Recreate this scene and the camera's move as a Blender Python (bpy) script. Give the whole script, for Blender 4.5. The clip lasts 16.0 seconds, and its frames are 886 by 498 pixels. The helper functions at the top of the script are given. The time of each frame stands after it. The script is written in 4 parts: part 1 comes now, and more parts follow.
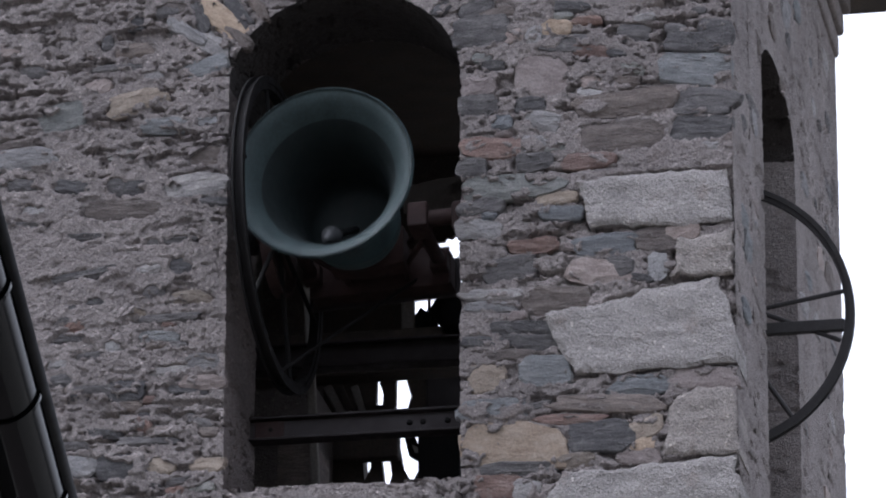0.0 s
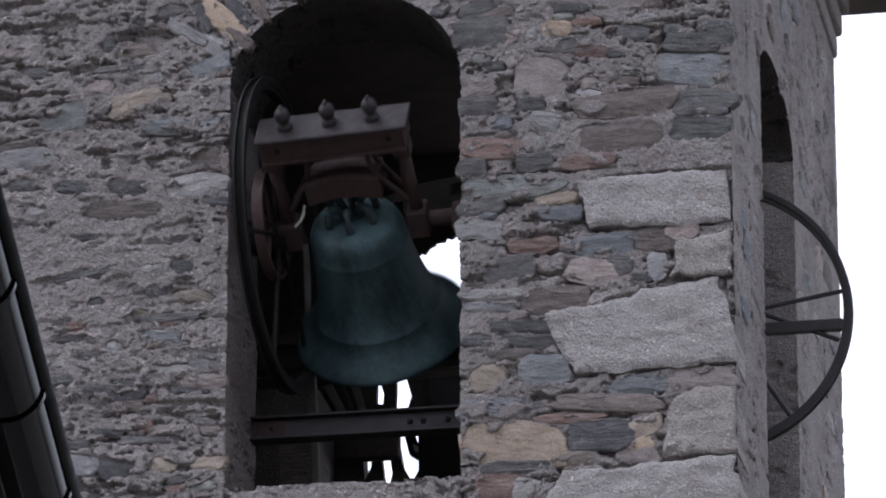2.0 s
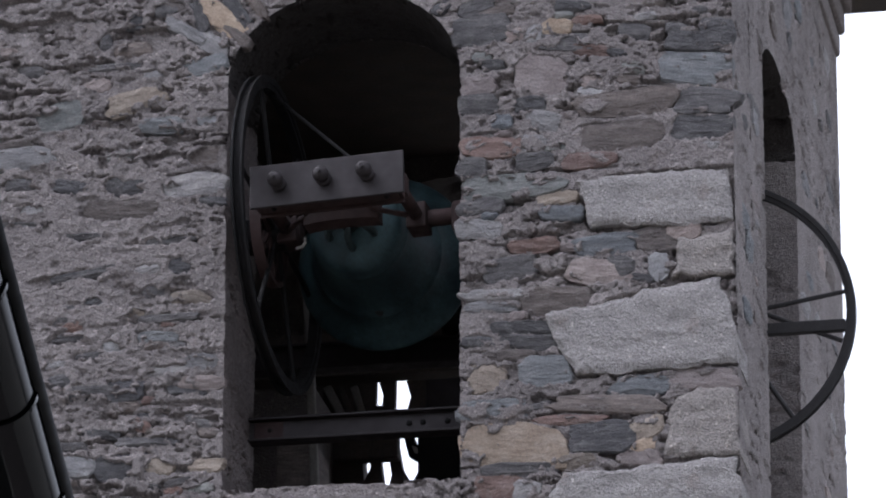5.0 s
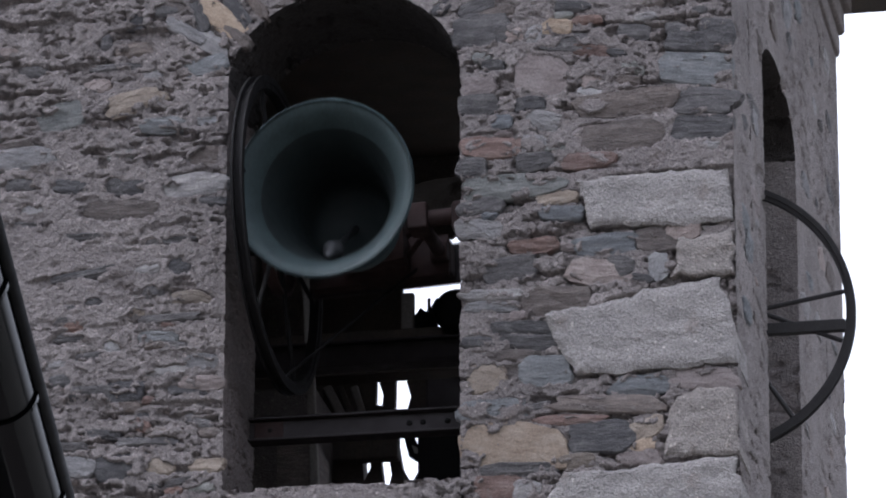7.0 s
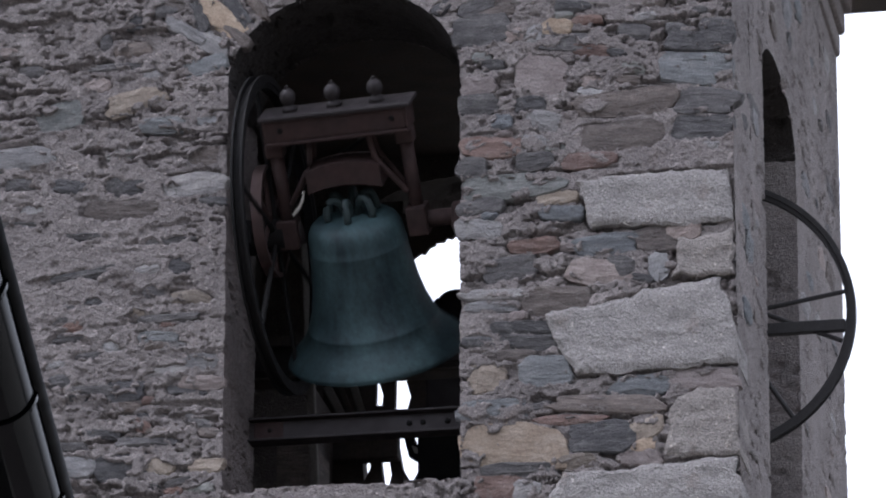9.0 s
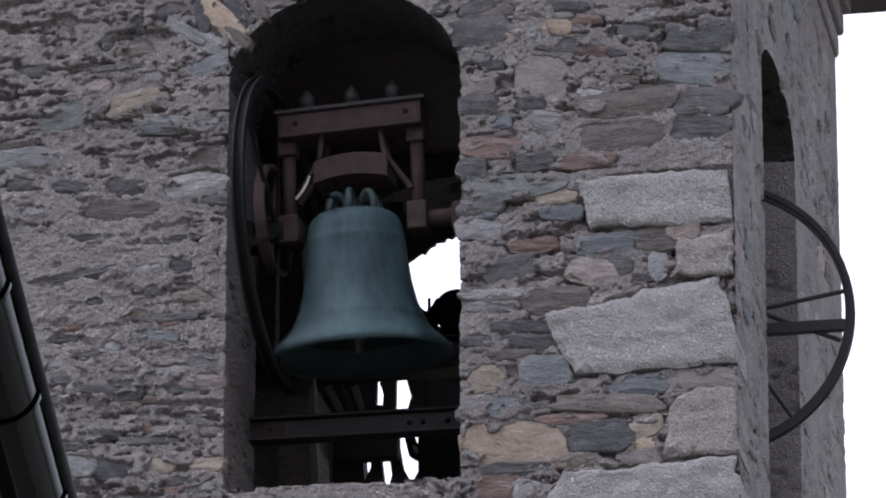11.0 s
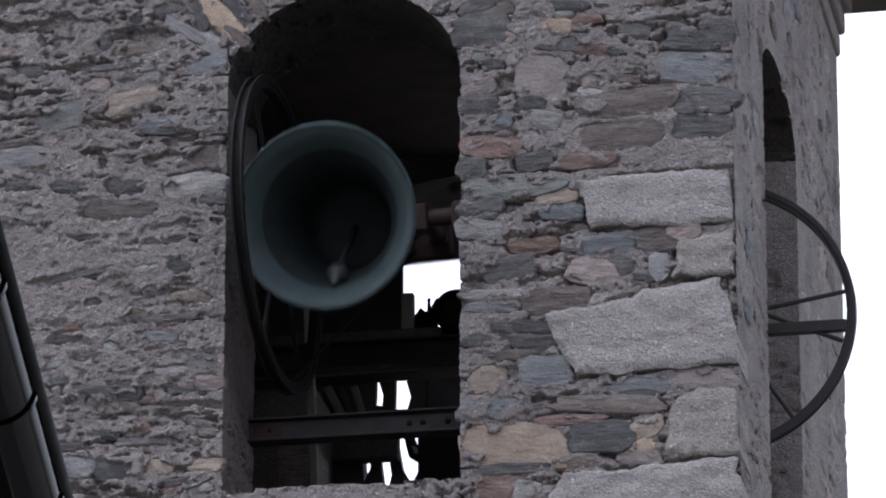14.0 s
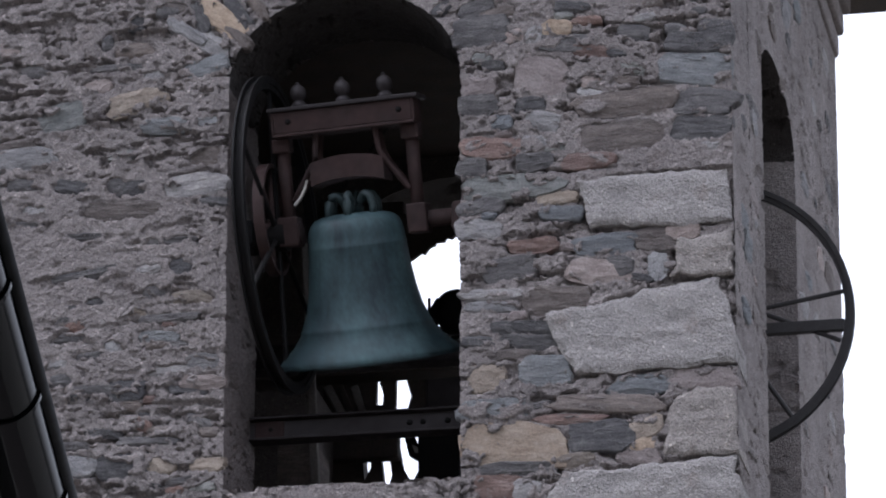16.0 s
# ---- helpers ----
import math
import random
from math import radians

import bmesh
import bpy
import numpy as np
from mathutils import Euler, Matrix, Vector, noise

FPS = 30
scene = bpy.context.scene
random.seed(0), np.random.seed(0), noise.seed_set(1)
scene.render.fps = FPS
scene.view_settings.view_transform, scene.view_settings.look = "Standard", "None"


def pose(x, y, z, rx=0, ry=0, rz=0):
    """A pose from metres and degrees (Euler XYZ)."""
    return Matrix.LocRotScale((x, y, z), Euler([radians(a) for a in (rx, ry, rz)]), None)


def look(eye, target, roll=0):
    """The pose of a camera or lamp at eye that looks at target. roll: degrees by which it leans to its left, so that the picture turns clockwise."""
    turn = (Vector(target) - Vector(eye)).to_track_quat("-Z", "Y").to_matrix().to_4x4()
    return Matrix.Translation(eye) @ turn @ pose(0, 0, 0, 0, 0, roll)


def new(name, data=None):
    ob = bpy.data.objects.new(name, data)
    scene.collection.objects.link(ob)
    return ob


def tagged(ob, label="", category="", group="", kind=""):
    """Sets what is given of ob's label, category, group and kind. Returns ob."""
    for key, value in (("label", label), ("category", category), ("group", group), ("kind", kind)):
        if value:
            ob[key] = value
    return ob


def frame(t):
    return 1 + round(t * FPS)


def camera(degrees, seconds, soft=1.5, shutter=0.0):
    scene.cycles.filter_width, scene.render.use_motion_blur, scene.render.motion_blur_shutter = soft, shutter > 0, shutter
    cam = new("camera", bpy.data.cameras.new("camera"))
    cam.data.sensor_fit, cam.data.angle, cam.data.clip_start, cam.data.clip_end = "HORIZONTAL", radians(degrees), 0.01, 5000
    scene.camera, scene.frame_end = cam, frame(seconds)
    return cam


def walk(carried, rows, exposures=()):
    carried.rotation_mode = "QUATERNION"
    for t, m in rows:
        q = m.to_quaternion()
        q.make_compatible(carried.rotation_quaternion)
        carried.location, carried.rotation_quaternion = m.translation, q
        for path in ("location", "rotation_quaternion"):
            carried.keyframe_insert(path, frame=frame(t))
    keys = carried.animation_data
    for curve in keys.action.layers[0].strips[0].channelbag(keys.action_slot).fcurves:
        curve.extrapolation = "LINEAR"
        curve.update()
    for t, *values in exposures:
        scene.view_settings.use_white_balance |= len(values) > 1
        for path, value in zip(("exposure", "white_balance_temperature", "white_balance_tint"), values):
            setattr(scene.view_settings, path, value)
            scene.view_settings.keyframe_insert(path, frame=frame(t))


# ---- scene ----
# camera: a long lens from the ground, breathing slightly
FOV, DIST = 9.0, 24.3
AIM = Vector((0.437, 0.0, 10.0))
AZ, EL = radians(10.5), radians(20.0)
EYE = AIM + DIST * Vector((math.sin(AZ) * math.cos(EL), -math.cos(AZ) * math.cos(EL), -math.sin(EL)))
cam = camera(FOV, 16.0, soft=2.0, shutter=0.6)
NEAR = Vector((0.62, 0.0, 9.97))


def breath(reach):
    eye = EYE + (NEAR - EYE) * (1.0 - 1298.0 / reach)
    return look(eye, eye + (AIM - EYE))


PATH = [(0, 1298), (0.5, 1304), (1, 1298), (1.5, 1299), (2, 1292), (2.5, 1289), (3, 1286), (3.5, 1289), (4, 1296),
        (6.5, 1305), (7, 1302), (7.5, 1306), (8, 1309), (8.5, 1309), (9, 1303), (11.5, 1296), (12, 1293), (12.5, 1301),
        (13, 1304), (13.5, 1306), (14, 1304), (14.5, 1308), (15, 1306), (15.5, 1304), (16, 1298)]
walk(cam, [(t, breath(s)) for t, s in PATH], exposures=[(0, 1.71, 5750, 15), (16, 1.71, 5750, 15)])

# overcast sky, brightest behind the tower
world = bpy.data.worlds.new("sky")
scene.world = world
world.use_nodes = True
wn = world.node_tree
bg = wn.nodes["Background"]
sky = wn.nodes.new("ShaderNodeTexSky")
sky.sky_type, sky.sun_disc = "NISHITA", False
sky.sun_elevation, sky.sun_rotation = radians(62), radians(-75)
sky.air_density, sky.dust_density = 1.0, 7.0
pale = wn.nodes.new("ShaderNodeHueSaturation")
pale.inputs["Saturation"].default_value = 0.15
wn.links.new(sky.outputs[0], pale.inputs["Color"])
wn.links.new(pale.outputs[0], bg.inputs["Color"])
bg.inputs["Strength"].default_value = 0.13
sun = new("sun", bpy.data.lights.new("sun", "SUN"))
sun.data.energy, sun.data.angle, sun.data.color = 0.8, radians(30), (1, 0.97, 0.94)
sun.matrix_world = look((-9.5, 3, 19), (0, 0, 0))


# ---------------------------------------------------------------- materials
class Nodes:
    def __init__(self, name):
        self.mat = bpy.data.materials.new(name)
        self.mat.use_nodes = True
        self.t = self.mat.node_tree
        self.b = self.t.nodes["Principled BSDF"]

    def add(self, kind, **sets):
        n = self.t.nodes.new(kind)
        for k, v in sets.items():
            n.inputs[k.replace("_", " ")].default_value = v
        return n

    def link(self, a, b):
        self.t.links.new(a, b)

    def coords(self, stretch=(1, 1, 1), shuffle=False):
        c = self.t.nodes.new("ShaderNodeTexCoord")
        m = self.t.nodes.new("ShaderNodeMapping")
        m.inputs["Scale"].default_value = stretch
        self.link(c.outputs["Object"], m.inputs["Vector"])
        if shuffle:
            o = self.t.nodes.new("ShaderNodeObjectInfo")
            s = self.t.nodes.new("ShaderNodeVectorMath")
            s.operation = "SCALE"
            s.inputs[0].default_value = (37.0, 53.0, 71.0)
            self.link(o.outputs["Random"], s.inputs["Scale"])
            self.link(s.outputs[0], m.inputs["Location"])
        return m.outputs[0]

    def noise(self, vec, scale, detail=4.0, rough=0.6):
        n = self.add("ShaderNodeTexNoise", Scale=scale, Detail=detail, Roughness=rough)
        self.link(vec, n.inputs["Vector"])
        return n.outputs["Fac"]

    def ramp(self, fac, *stops):
        r = self.t.nodes.new("ShaderNodeValToRGB")
        while len(r.color_ramp.elements) < len(stops):
            r.color_ramp.elements.new(0.5)
        for e, (p, c) in zip(r.color_ramp.elements, stops):
            e.position = p
            e.color = (*c, 1) if len(c) == 3 else c
        self.link(fac, r.inputs[0])
        return r.outputs[0]

    def mix(self, fac, a, b, how="MIX"):
        m = self.t.nodes.new("ShaderNodeMix")
        m.data_type, m.blend_type = "RGBA", how
        for sock, v in ((m.inputs[0], fac), (m.inputs[6], a), (m.inputs[7], b)):
            if hasattr(v, "is_output"):
                self.link(v, sock)
            else:
                sock.default_value = v if isinstance(v, float) else (*v, 1)
        return m.outputs[2]

    def bump(self, height, strength, dist, after=None):
        n = self.add("ShaderNodeBump", Strength=strength, Distance=dist)
        self.link(height, n.inputs["Height"])
        if after is not None:
            self.link(after, n.inputs["Normal"])
        return n.outputs[0]

    def done(self, colour, rough, metal=0.0, normal=None):
        if hasattr(colour, "is_output"):
            self.link(colour, self.b.inputs["Base Color"])
        else:
            self.b.inputs["Base Color"].default_value = (*colour, 1)
        if hasattr(rough, "is_output"):
            self.link(rough, self.b.inputs["Roughness"])
        else:
            self.b.inputs["Roughness"].default_value = rough
        self.b.inputs["Metallic"].default_value = metal
        if normal is not None:
            self.link(normal, self.b.inputs["Normal"])
        return self.mat


def mortar(name, dark, light, stain):
    n = Nodes(name)
    v = n.coords()
    tone = n.ramp(n.noise(v, 2.2, 5), (0.3, dark), (0.7, light))
    patch = n.ramp(n.noise(v, 17, 6, 0.7), (0.42, (0, 0, 0)), (0.62, (1, 1, 1)))
    c = n.mix(n.mix(0.3, (0, 0, 0), patch), tone, stain)
    rusty = n.ramp(n.noise(v, 7.5, 7, 0.75), (0.56, (0, 0, 0)), (0.66, (1, 1, 1)))
    c = n.mix(n.mix(0.35, (0, 0, 0), rusty), c, (stain[0] * 0.95, stain[1] * 0.78, stain[2] * 0.66))
    grain = n.add("ShaderNodeTexVoronoi", Scale=110.0)
    n.link(v, grain.inputs["Vector"])
    speck = n.ramp(grain.outputs["Color"], (0.0, (0.62, 0.62, 0.64)), (0.5, (1, 1, 1)), (0.86, (1.0, 1.0, 1.0)), (0.93, (1.75, 1.72, 1.68)))
    c = n.mix(0.85, c, speck, "MULTIPLY")
    fine = n.ramp(n.noise(v, 160, 3, 0.7), (0.3, (0.6, 0.6, 0.6)), (0.7, (1.28, 1.27, 1.25)))
    c = n.mix(0.8, c, fine, "MULTIPLY")
    b = n.bump(n.noise(v, 60, 5, 0.75), 0.8, 0.013)
    b = n.bump(grain.outputs["Distance"], 0.55, 0.009, b)
    return n.done(c, 0.95, 0.0, b)


def rock(name, dark, mid, light, layers=3.0, lichen=0.25):
    n = Nodes(name)
    v = n.coords((1, 1, layers), True)
    w = n.coords((1, 1, 1), True)
    c = n.ramp(n.noise(v, 9, 6, 0.65), (0.28, dark), (0.52, mid), (0.75, light))
    o = n.t.nodes.new("ShaderNodeObjectInfo")
    vary = n.ramp(o.outputs["Random"], (0.0, (0.78, 0.77, 0.78)), (0.5, (1.04, 1.01, 0.99)), (1.0, (1.27, 1.21, 1.16)))
    c = n.mix(1.0, c, vary, "MULTIPLY")
    spots = n.ramp(n.noise(w, 30, 5, 0.7), (0.55, (0, 0, 0)), (0.72, (1, 1, 1)))
    c = n.mix(n.mix(lichen, (0, 0, 0), spots), c, (0.36, 0.34, 0.32))
    fine = n.ramp(n.noise(w, 130, 3, 0.7), (0.3, (0.68, 0.68, 0.68)), (0.7, (1.25, 1.25, 1.24)))
    c = n.mix(0.75, c, fine, "MULTIPLY")
    b = n.bump(n.noise(v, 22, 6, 0.7), 0.8, 0.02)
    b = n.bump(n.noise(w, 120, 3, 0.7), 0.5, 0.005, b)
    return n.done(c, 0.85, 0.0, b)


def metal_paint(name, base, worn, rough=0.6, metal=0.2, scale=12.0, streak=1.0):
    n = Nodes(name)
    v = n.coords((1, 1, streak))
    c = n.mix(n.ramp(n.noise(v, scale, 6, 0.7), (0.35, (0, 0, 0)), (0.7, (1, 1, 1))), base, worn)
    fine = n.ramp(n.noise(n.coords(), scale * 8, 4, 0.7), (0.3, (0.7, 0.7, 0.7)), (0.7, (1.25, 1.25, 1.25)))
    c = n.mix(0.8, c, fine, "MULTIPLY")
    r = n.ramp(n.noise(v, scale * 2, 4), (0.3, (rough - 0.1,) * 3), (0.7, (min(1.0, rough + 0.15),) * 3))
    return n.done(c, r, metal, n.bump(n.noise(n.coords(), scale * 5, 5, 0.7), 0.25, 0.004))


MORTAR = mortar("lime_mortar", (0.226, 0.199, 0.191), (0.364, 0.322, 0.307), (0.172, 0.15, 0.144))
# inner plaster coloured darker than the mortar to deepen the belfry's gloom
INNER = mortar("dim_belfry_plaster", (0.12, 0.105, 0.097), (0.2, 0.175, 0.16), (0.085, 0.072, 0.067))
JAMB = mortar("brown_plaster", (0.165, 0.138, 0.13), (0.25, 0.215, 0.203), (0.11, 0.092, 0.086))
# vault plaster: shade under the arch, plus soot, put into the colour
REVEAL = mortar("shaded_vault_plaster", (0.042, 0.036, 0.034), (0.07, 0.06, 0.056), (0.03, 0.026, 0.024))
ROCKS = {
    "slate": rock("slate", (0.066, 0.064, 0.067), (0.12, 0.116, 0.119), (0.21, 0.203, 0.202), 4, 0.35),
    "blue": rock("blue_schist", (0.125, 0.134, 0.144), (0.2, 0.212, 0.224), (0.3, 0.31, 0.318), 4, 0.3),
    "brown": rock("brown_gneiss", (0.11, 0.094, 0.087), (0.175, 0.15, 0.138), (0.26, 0.226, 0.205), 4, 0.35),
    "red": rock("red_porphyry", (0.15, 0.1, 0.085), (0.225, 0.155, 0.135), (0.31, 0.25, 0.225), 2.5, 0.4),
    "ochre": rock("ochre_gneiss", (0.2, 0.168, 0.142), (0.29, 0.248, 0.208), (0.385, 0.34, 0.292), 2, 0.25),
    "gold": rock("orange_gneiss", (0.3, 0.225, 0.165), (0.42, 0.335, 0.255), (0.5, 0.42, 0.34), 1.6, 0.15),
    "pink": rock("rose_gneiss", (0.23, 0.192, 0.182), (0.324, 0.277, 0.263), (0.405, 0.358, 0.338), 1.5, 0.2),
    "grey": rock("grey_gneiss", (0.189, 0.189, 0.196), (0.284, 0.278, 0.281), (0.405, 0.392, 0.385), 3, 0.2),
    "green": rock("green_schist", (0.15, 0.158, 0.155), (0.22, 0.226, 0.218), (0.3, 0.302, 0.288), 3, 0.3),
    "pale": rock("quartz", (0.26, 0.26, 0.268), (0.34, 0.34, 0.345), (0.42, 0.42, 0.42), 1.5, 0.1),
}
GRANITE = mortar("granite", (0.33, 0.307, 0.294), (0.46, 0.428, 0.408), (0.28, 0.26, 0.25))
ROUGHCAST = mortar("beige_granite", (0.3, 0.268, 0.248), (0.42, 0.38, 0.352), (0.25, 0.222, 0.205))
BRONZE = metal_paint("verdigris_bronze", (0.012, 0.027, 0.033), (0.07, 0.122, 0.127), 0.6, 0.15, 6.0, 0.4)
# bell's hollow: its shade is put into this near-black bronze
BRONZE_IN = metal_paint("shaded_bronze", (0.006, 0.0105, 0.0105), (0.014, 0.022, 0.022), 0.7, 0.2, 8.0)
# lit inner rim and dim crown loops, their light set in a middle tone
BRONZE_BOW = metal_paint("half_shaded_bronze", (0.022, 0.036, 0.037), (0.045, 0.068, 0.068), 0.65, 0.15, 9.0)
RUST = metal_paint("rusty_red_paint", (0.046, 0.0215, 0.0185), (0.026, 0.016, 0.0145), 0.75, 0.15, 10.0)
PLATE = metal_paint("weathered_steel", (0.033, 0.026, 0.0265), (0.024, 0.019, 0.019), 0.6, 0.3, 8.0)
IRON = metal_paint("black_iron", (0.009, 0.0088, 0.009), (0.016, 0.014, 0.0135), 0.7, 0.1, 14.0)
IRON.node_tree.nodes["Principled BSDF"].inputs["Specular IOR Level"].default_value = 0.15
# side wheel's iron, lightened in colour for the haze in front of it
HAZED = metal_paint("hazed_iron", (0.03, 0.028, 0.028), (0.045, 0.041, 0.04), 0.75, 0.1, 14.0)
# bead colour: matt black stands in for a dark reflection on the gutter
LIP = metal_paint("dark_reflection_black", (0.008, 0.008, 0.009), (0.012, 0.012, 0.013), 0.85, 0.0, 5.0)
GUTTER = Nodes("glossy_black_paint").done((0.003, 0.0033, 0.0036), 0.1)
GUTTER.node_tree.nodes["Principled BSDF"].inputs["Specular IOR Level"].default_value = 0.04
GUTTER.node_tree.nodes["Principled BSDF"].inputs["IOR"].default_value = 1.3
TIMBER = metal_paint("dark_timber", (0.05, 0.041, 0.036), (0.09, 0.073, 0.06), 0.85, 0.0, 7.0, 0.3)
STEEL = metal_paint("worn_steel", (0.028, 0.029, 0.031), (0.055, 0.055, 0.057), 0.5, 0.3, 9.0)
ROPE = metal_paint("pale_rope", (0.4, 0.38, 0.34), (0.55, 0.52, 0.47), 0.9, 0.0, 30.0)
GREYWOOD = metal_paint("grey_wood", (0.2, 0.185, 0.165), (0.3, 0.28, 0.25), 0.85, 0.0, 12.0, 0.3)
SOIL = mortar("gravel_ground", (0.045, 0.042, 0.037), (0.078, 0.072, 0.064), (0.034, 0.037, 0.024))
# unseen house wall, coloured dark to dim what the gutter reflects
RENDER = mortar("dark_render", (0.06, 0.055, 0.05), (0.09, 0.083, 0.076), (0.05, 0.046, 0.042))


# ---------------------------------------------------------------- mesh helpers
def part(name, bm, material, parent=None, label="", smooth=False):
    me = bpy.data.meshes.new(name)
    bmesh.ops.recalc_face_normals(bm, faces=bm.faces)
    bm.to_mesh(me)
    bm.free()
    me.materials.append(material)
    if smooth:
        me.shade_smooth()
    ob = new(name, me)
    ob.parent = parent
    if label:
        tagged(ob, label)
    return ob


def box(bm, x0, x1, y0, y1, z0, z1, bevel=0.0, m=None):
    made = bmesh.ops.create_cube(bm, size=1.0, matrix=Matrix.Translation(((x0 + x1) / 2, (y0 + y1) / 2, (z0 + z1) / 2)) @ Matrix.Diagonal((x1 - x0, y1 - y0, z1 - z0, 1)))
    vs = made["verts"]
    if bevel:
        es = list({e for v in vs for e in v.link_edges})
        got = bmesh.ops.bevel(bm, geom=es, offset=bevel, segments=2, affect="EDGES", profile=0.5)
        vs = list({v for f in got["faces"] for v in f.verts} | {v for v in vs if v.is_valid})
    if m is not None:
        bmesh.ops.transform(bm, matrix=m, verts=[v for v in vs if v.is_valid])
    return bm


def a_box(*size, bevel=0.004, m=None):
    return box(bmesh.new(), *size, bevel=bevel, m=m)


def tube(bm, points, radius, n=10):
    """A round bar along a run of points."""
    pts = [Vector(p) for p in points]
    rings = []
    for i, p in enumerate(pts):
        d = (pts[min(i + 1, len(pts) - 1)] - pts[max(i - 1, 0)]).normalized()
        side = d.cross(Vector((0, 0, 1)) if abs(d.z) < 0.9 else Vector((1, 0, 0))).normalized()
        other = d.cross(side)
        rings.append([bm.verts.new(p + radius * (math.cos(2 * math.pi * k / n) * side + math.sin(2 * math.pi * k / n) * other)) for k in range(n)])
    for a, b in zip(rings, rings[1:]):
        for k in range(n):
            bm.faces.new((a[k], a[(k + 1) % n], b[(k + 1) % n], b[k]))
    bm.faces.new(rings[0])
    bm.faces.new(rings[-1])
    return bm


def lathe(bm, profile, n=56, m=None):
    vs = []
    rings = []
    for r, z in profile:
        rings.append([bm.verts.new((r * math.cos(2 * math.pi * i / n), r * math.sin(2 * math.pi * i / n), z)) for i in range(n)])
        vs += rings[-1]
    for a, b in zip(rings, rings[1:]):
        for i in range(n):
            bm.faces.new((a[i], a[(i + 1) % n], b[(i + 1) % n], b[i]))
    if m is not None:
        bmesh.ops.transform(bm, matrix=m, verts=vs)
    return bm


def hoop(bm, r0, r1, half, n=72, m=None, start=0.0, sweep=360.0):
    """A flat ring of rectangular section round the x axis."""
    closed = sweep >= 360.0
    rings = []
    for i in range(n if closed else n + 1):
        a = radians(start + sweep * i / n)
        rings.append([bm.verts.new((x, r * math.cos(a), r * math.sin(a))) for x, r in ((-half, r0), (half, r0), (half, r1), (-half, r1))])
    for i in range(n):
        a, b = rings[i], rings[(i + 1) % len(rings)]
        for k in range(4):
            bm.faces.new((a[k], a[(k + 1) % 4], b[(k + 1) % 4], b[k]))
    if not closed:
        bm.faces.new(rings[0])
        bm.faces.new(rings[-1])
    if m is not None:
        bmesh.ops.transform(bm, matrix=m, verts=bm.verts)
    return bm


# ---------------------------------------------------------------- rough masonry
def lattice(p, seed):
    i = p.astype(np.int64)
    h = (i[..., 0] * 374761393 + i[..., 1] * 668265263 + i[..., 2] * 1274126177 + seed * 974711) & 0xFFFFFFFF
    h = ((h ^ (h >> 13)) * 1274126177) & 0xFFFFFFFF
    return ((h ^ (h >> 16)) & 0xFFFF) / 65535.0


def grain(p, scale, seed=0):
    q = p * np.asarray(scale, float) + 500.0
    i = np.floor(q)
    f = q - i
    f = f * f * (3 - 2 * f)
    total = 0.0
    for dx in (0, 1):
        for dy in (0, 1):
            for dz in (0, 1):
                w = (f[..., 0] if dx else 1 - f[..., 0]) * (f[..., 1] if dy else 1 - f[..., 1]) * (f[..., 2] if dz else 1 - f[..., 2])
                total = total + w * lattice(i + np.array((dx, dy, dz)), seed)
    return total


def layers(p, scale, seed, octaves=4):
    s, total, weight = np.asarray(scale, float), 0.0, 0.0
    for k in range(octaves):
        total = total + grain(p, s * 2.03 ** k, seed + k) * 0.55 ** k
        weight += 0.55 ** k
    return total / weight


def step(v, a, b):
    t = np.clip((v - a) / (b - a), 0, 1)
    return t * t * (3 - 2 * t)


PLAN = []


def lay(x, z, w, h, turn, kind, power):
    """Plan one stone of the south face: centre, size, turn, kind, squareness."""
    if x < -0.5 and z < 10.8:
        over = x + w / 2 + 0.53
        if over > 0:
            x, w = x - over / 2, w - over
    w, h = 0.95 * w, 0.93 * h
    PLAN.append((x, z, w, h, radians(turn), kind, power))


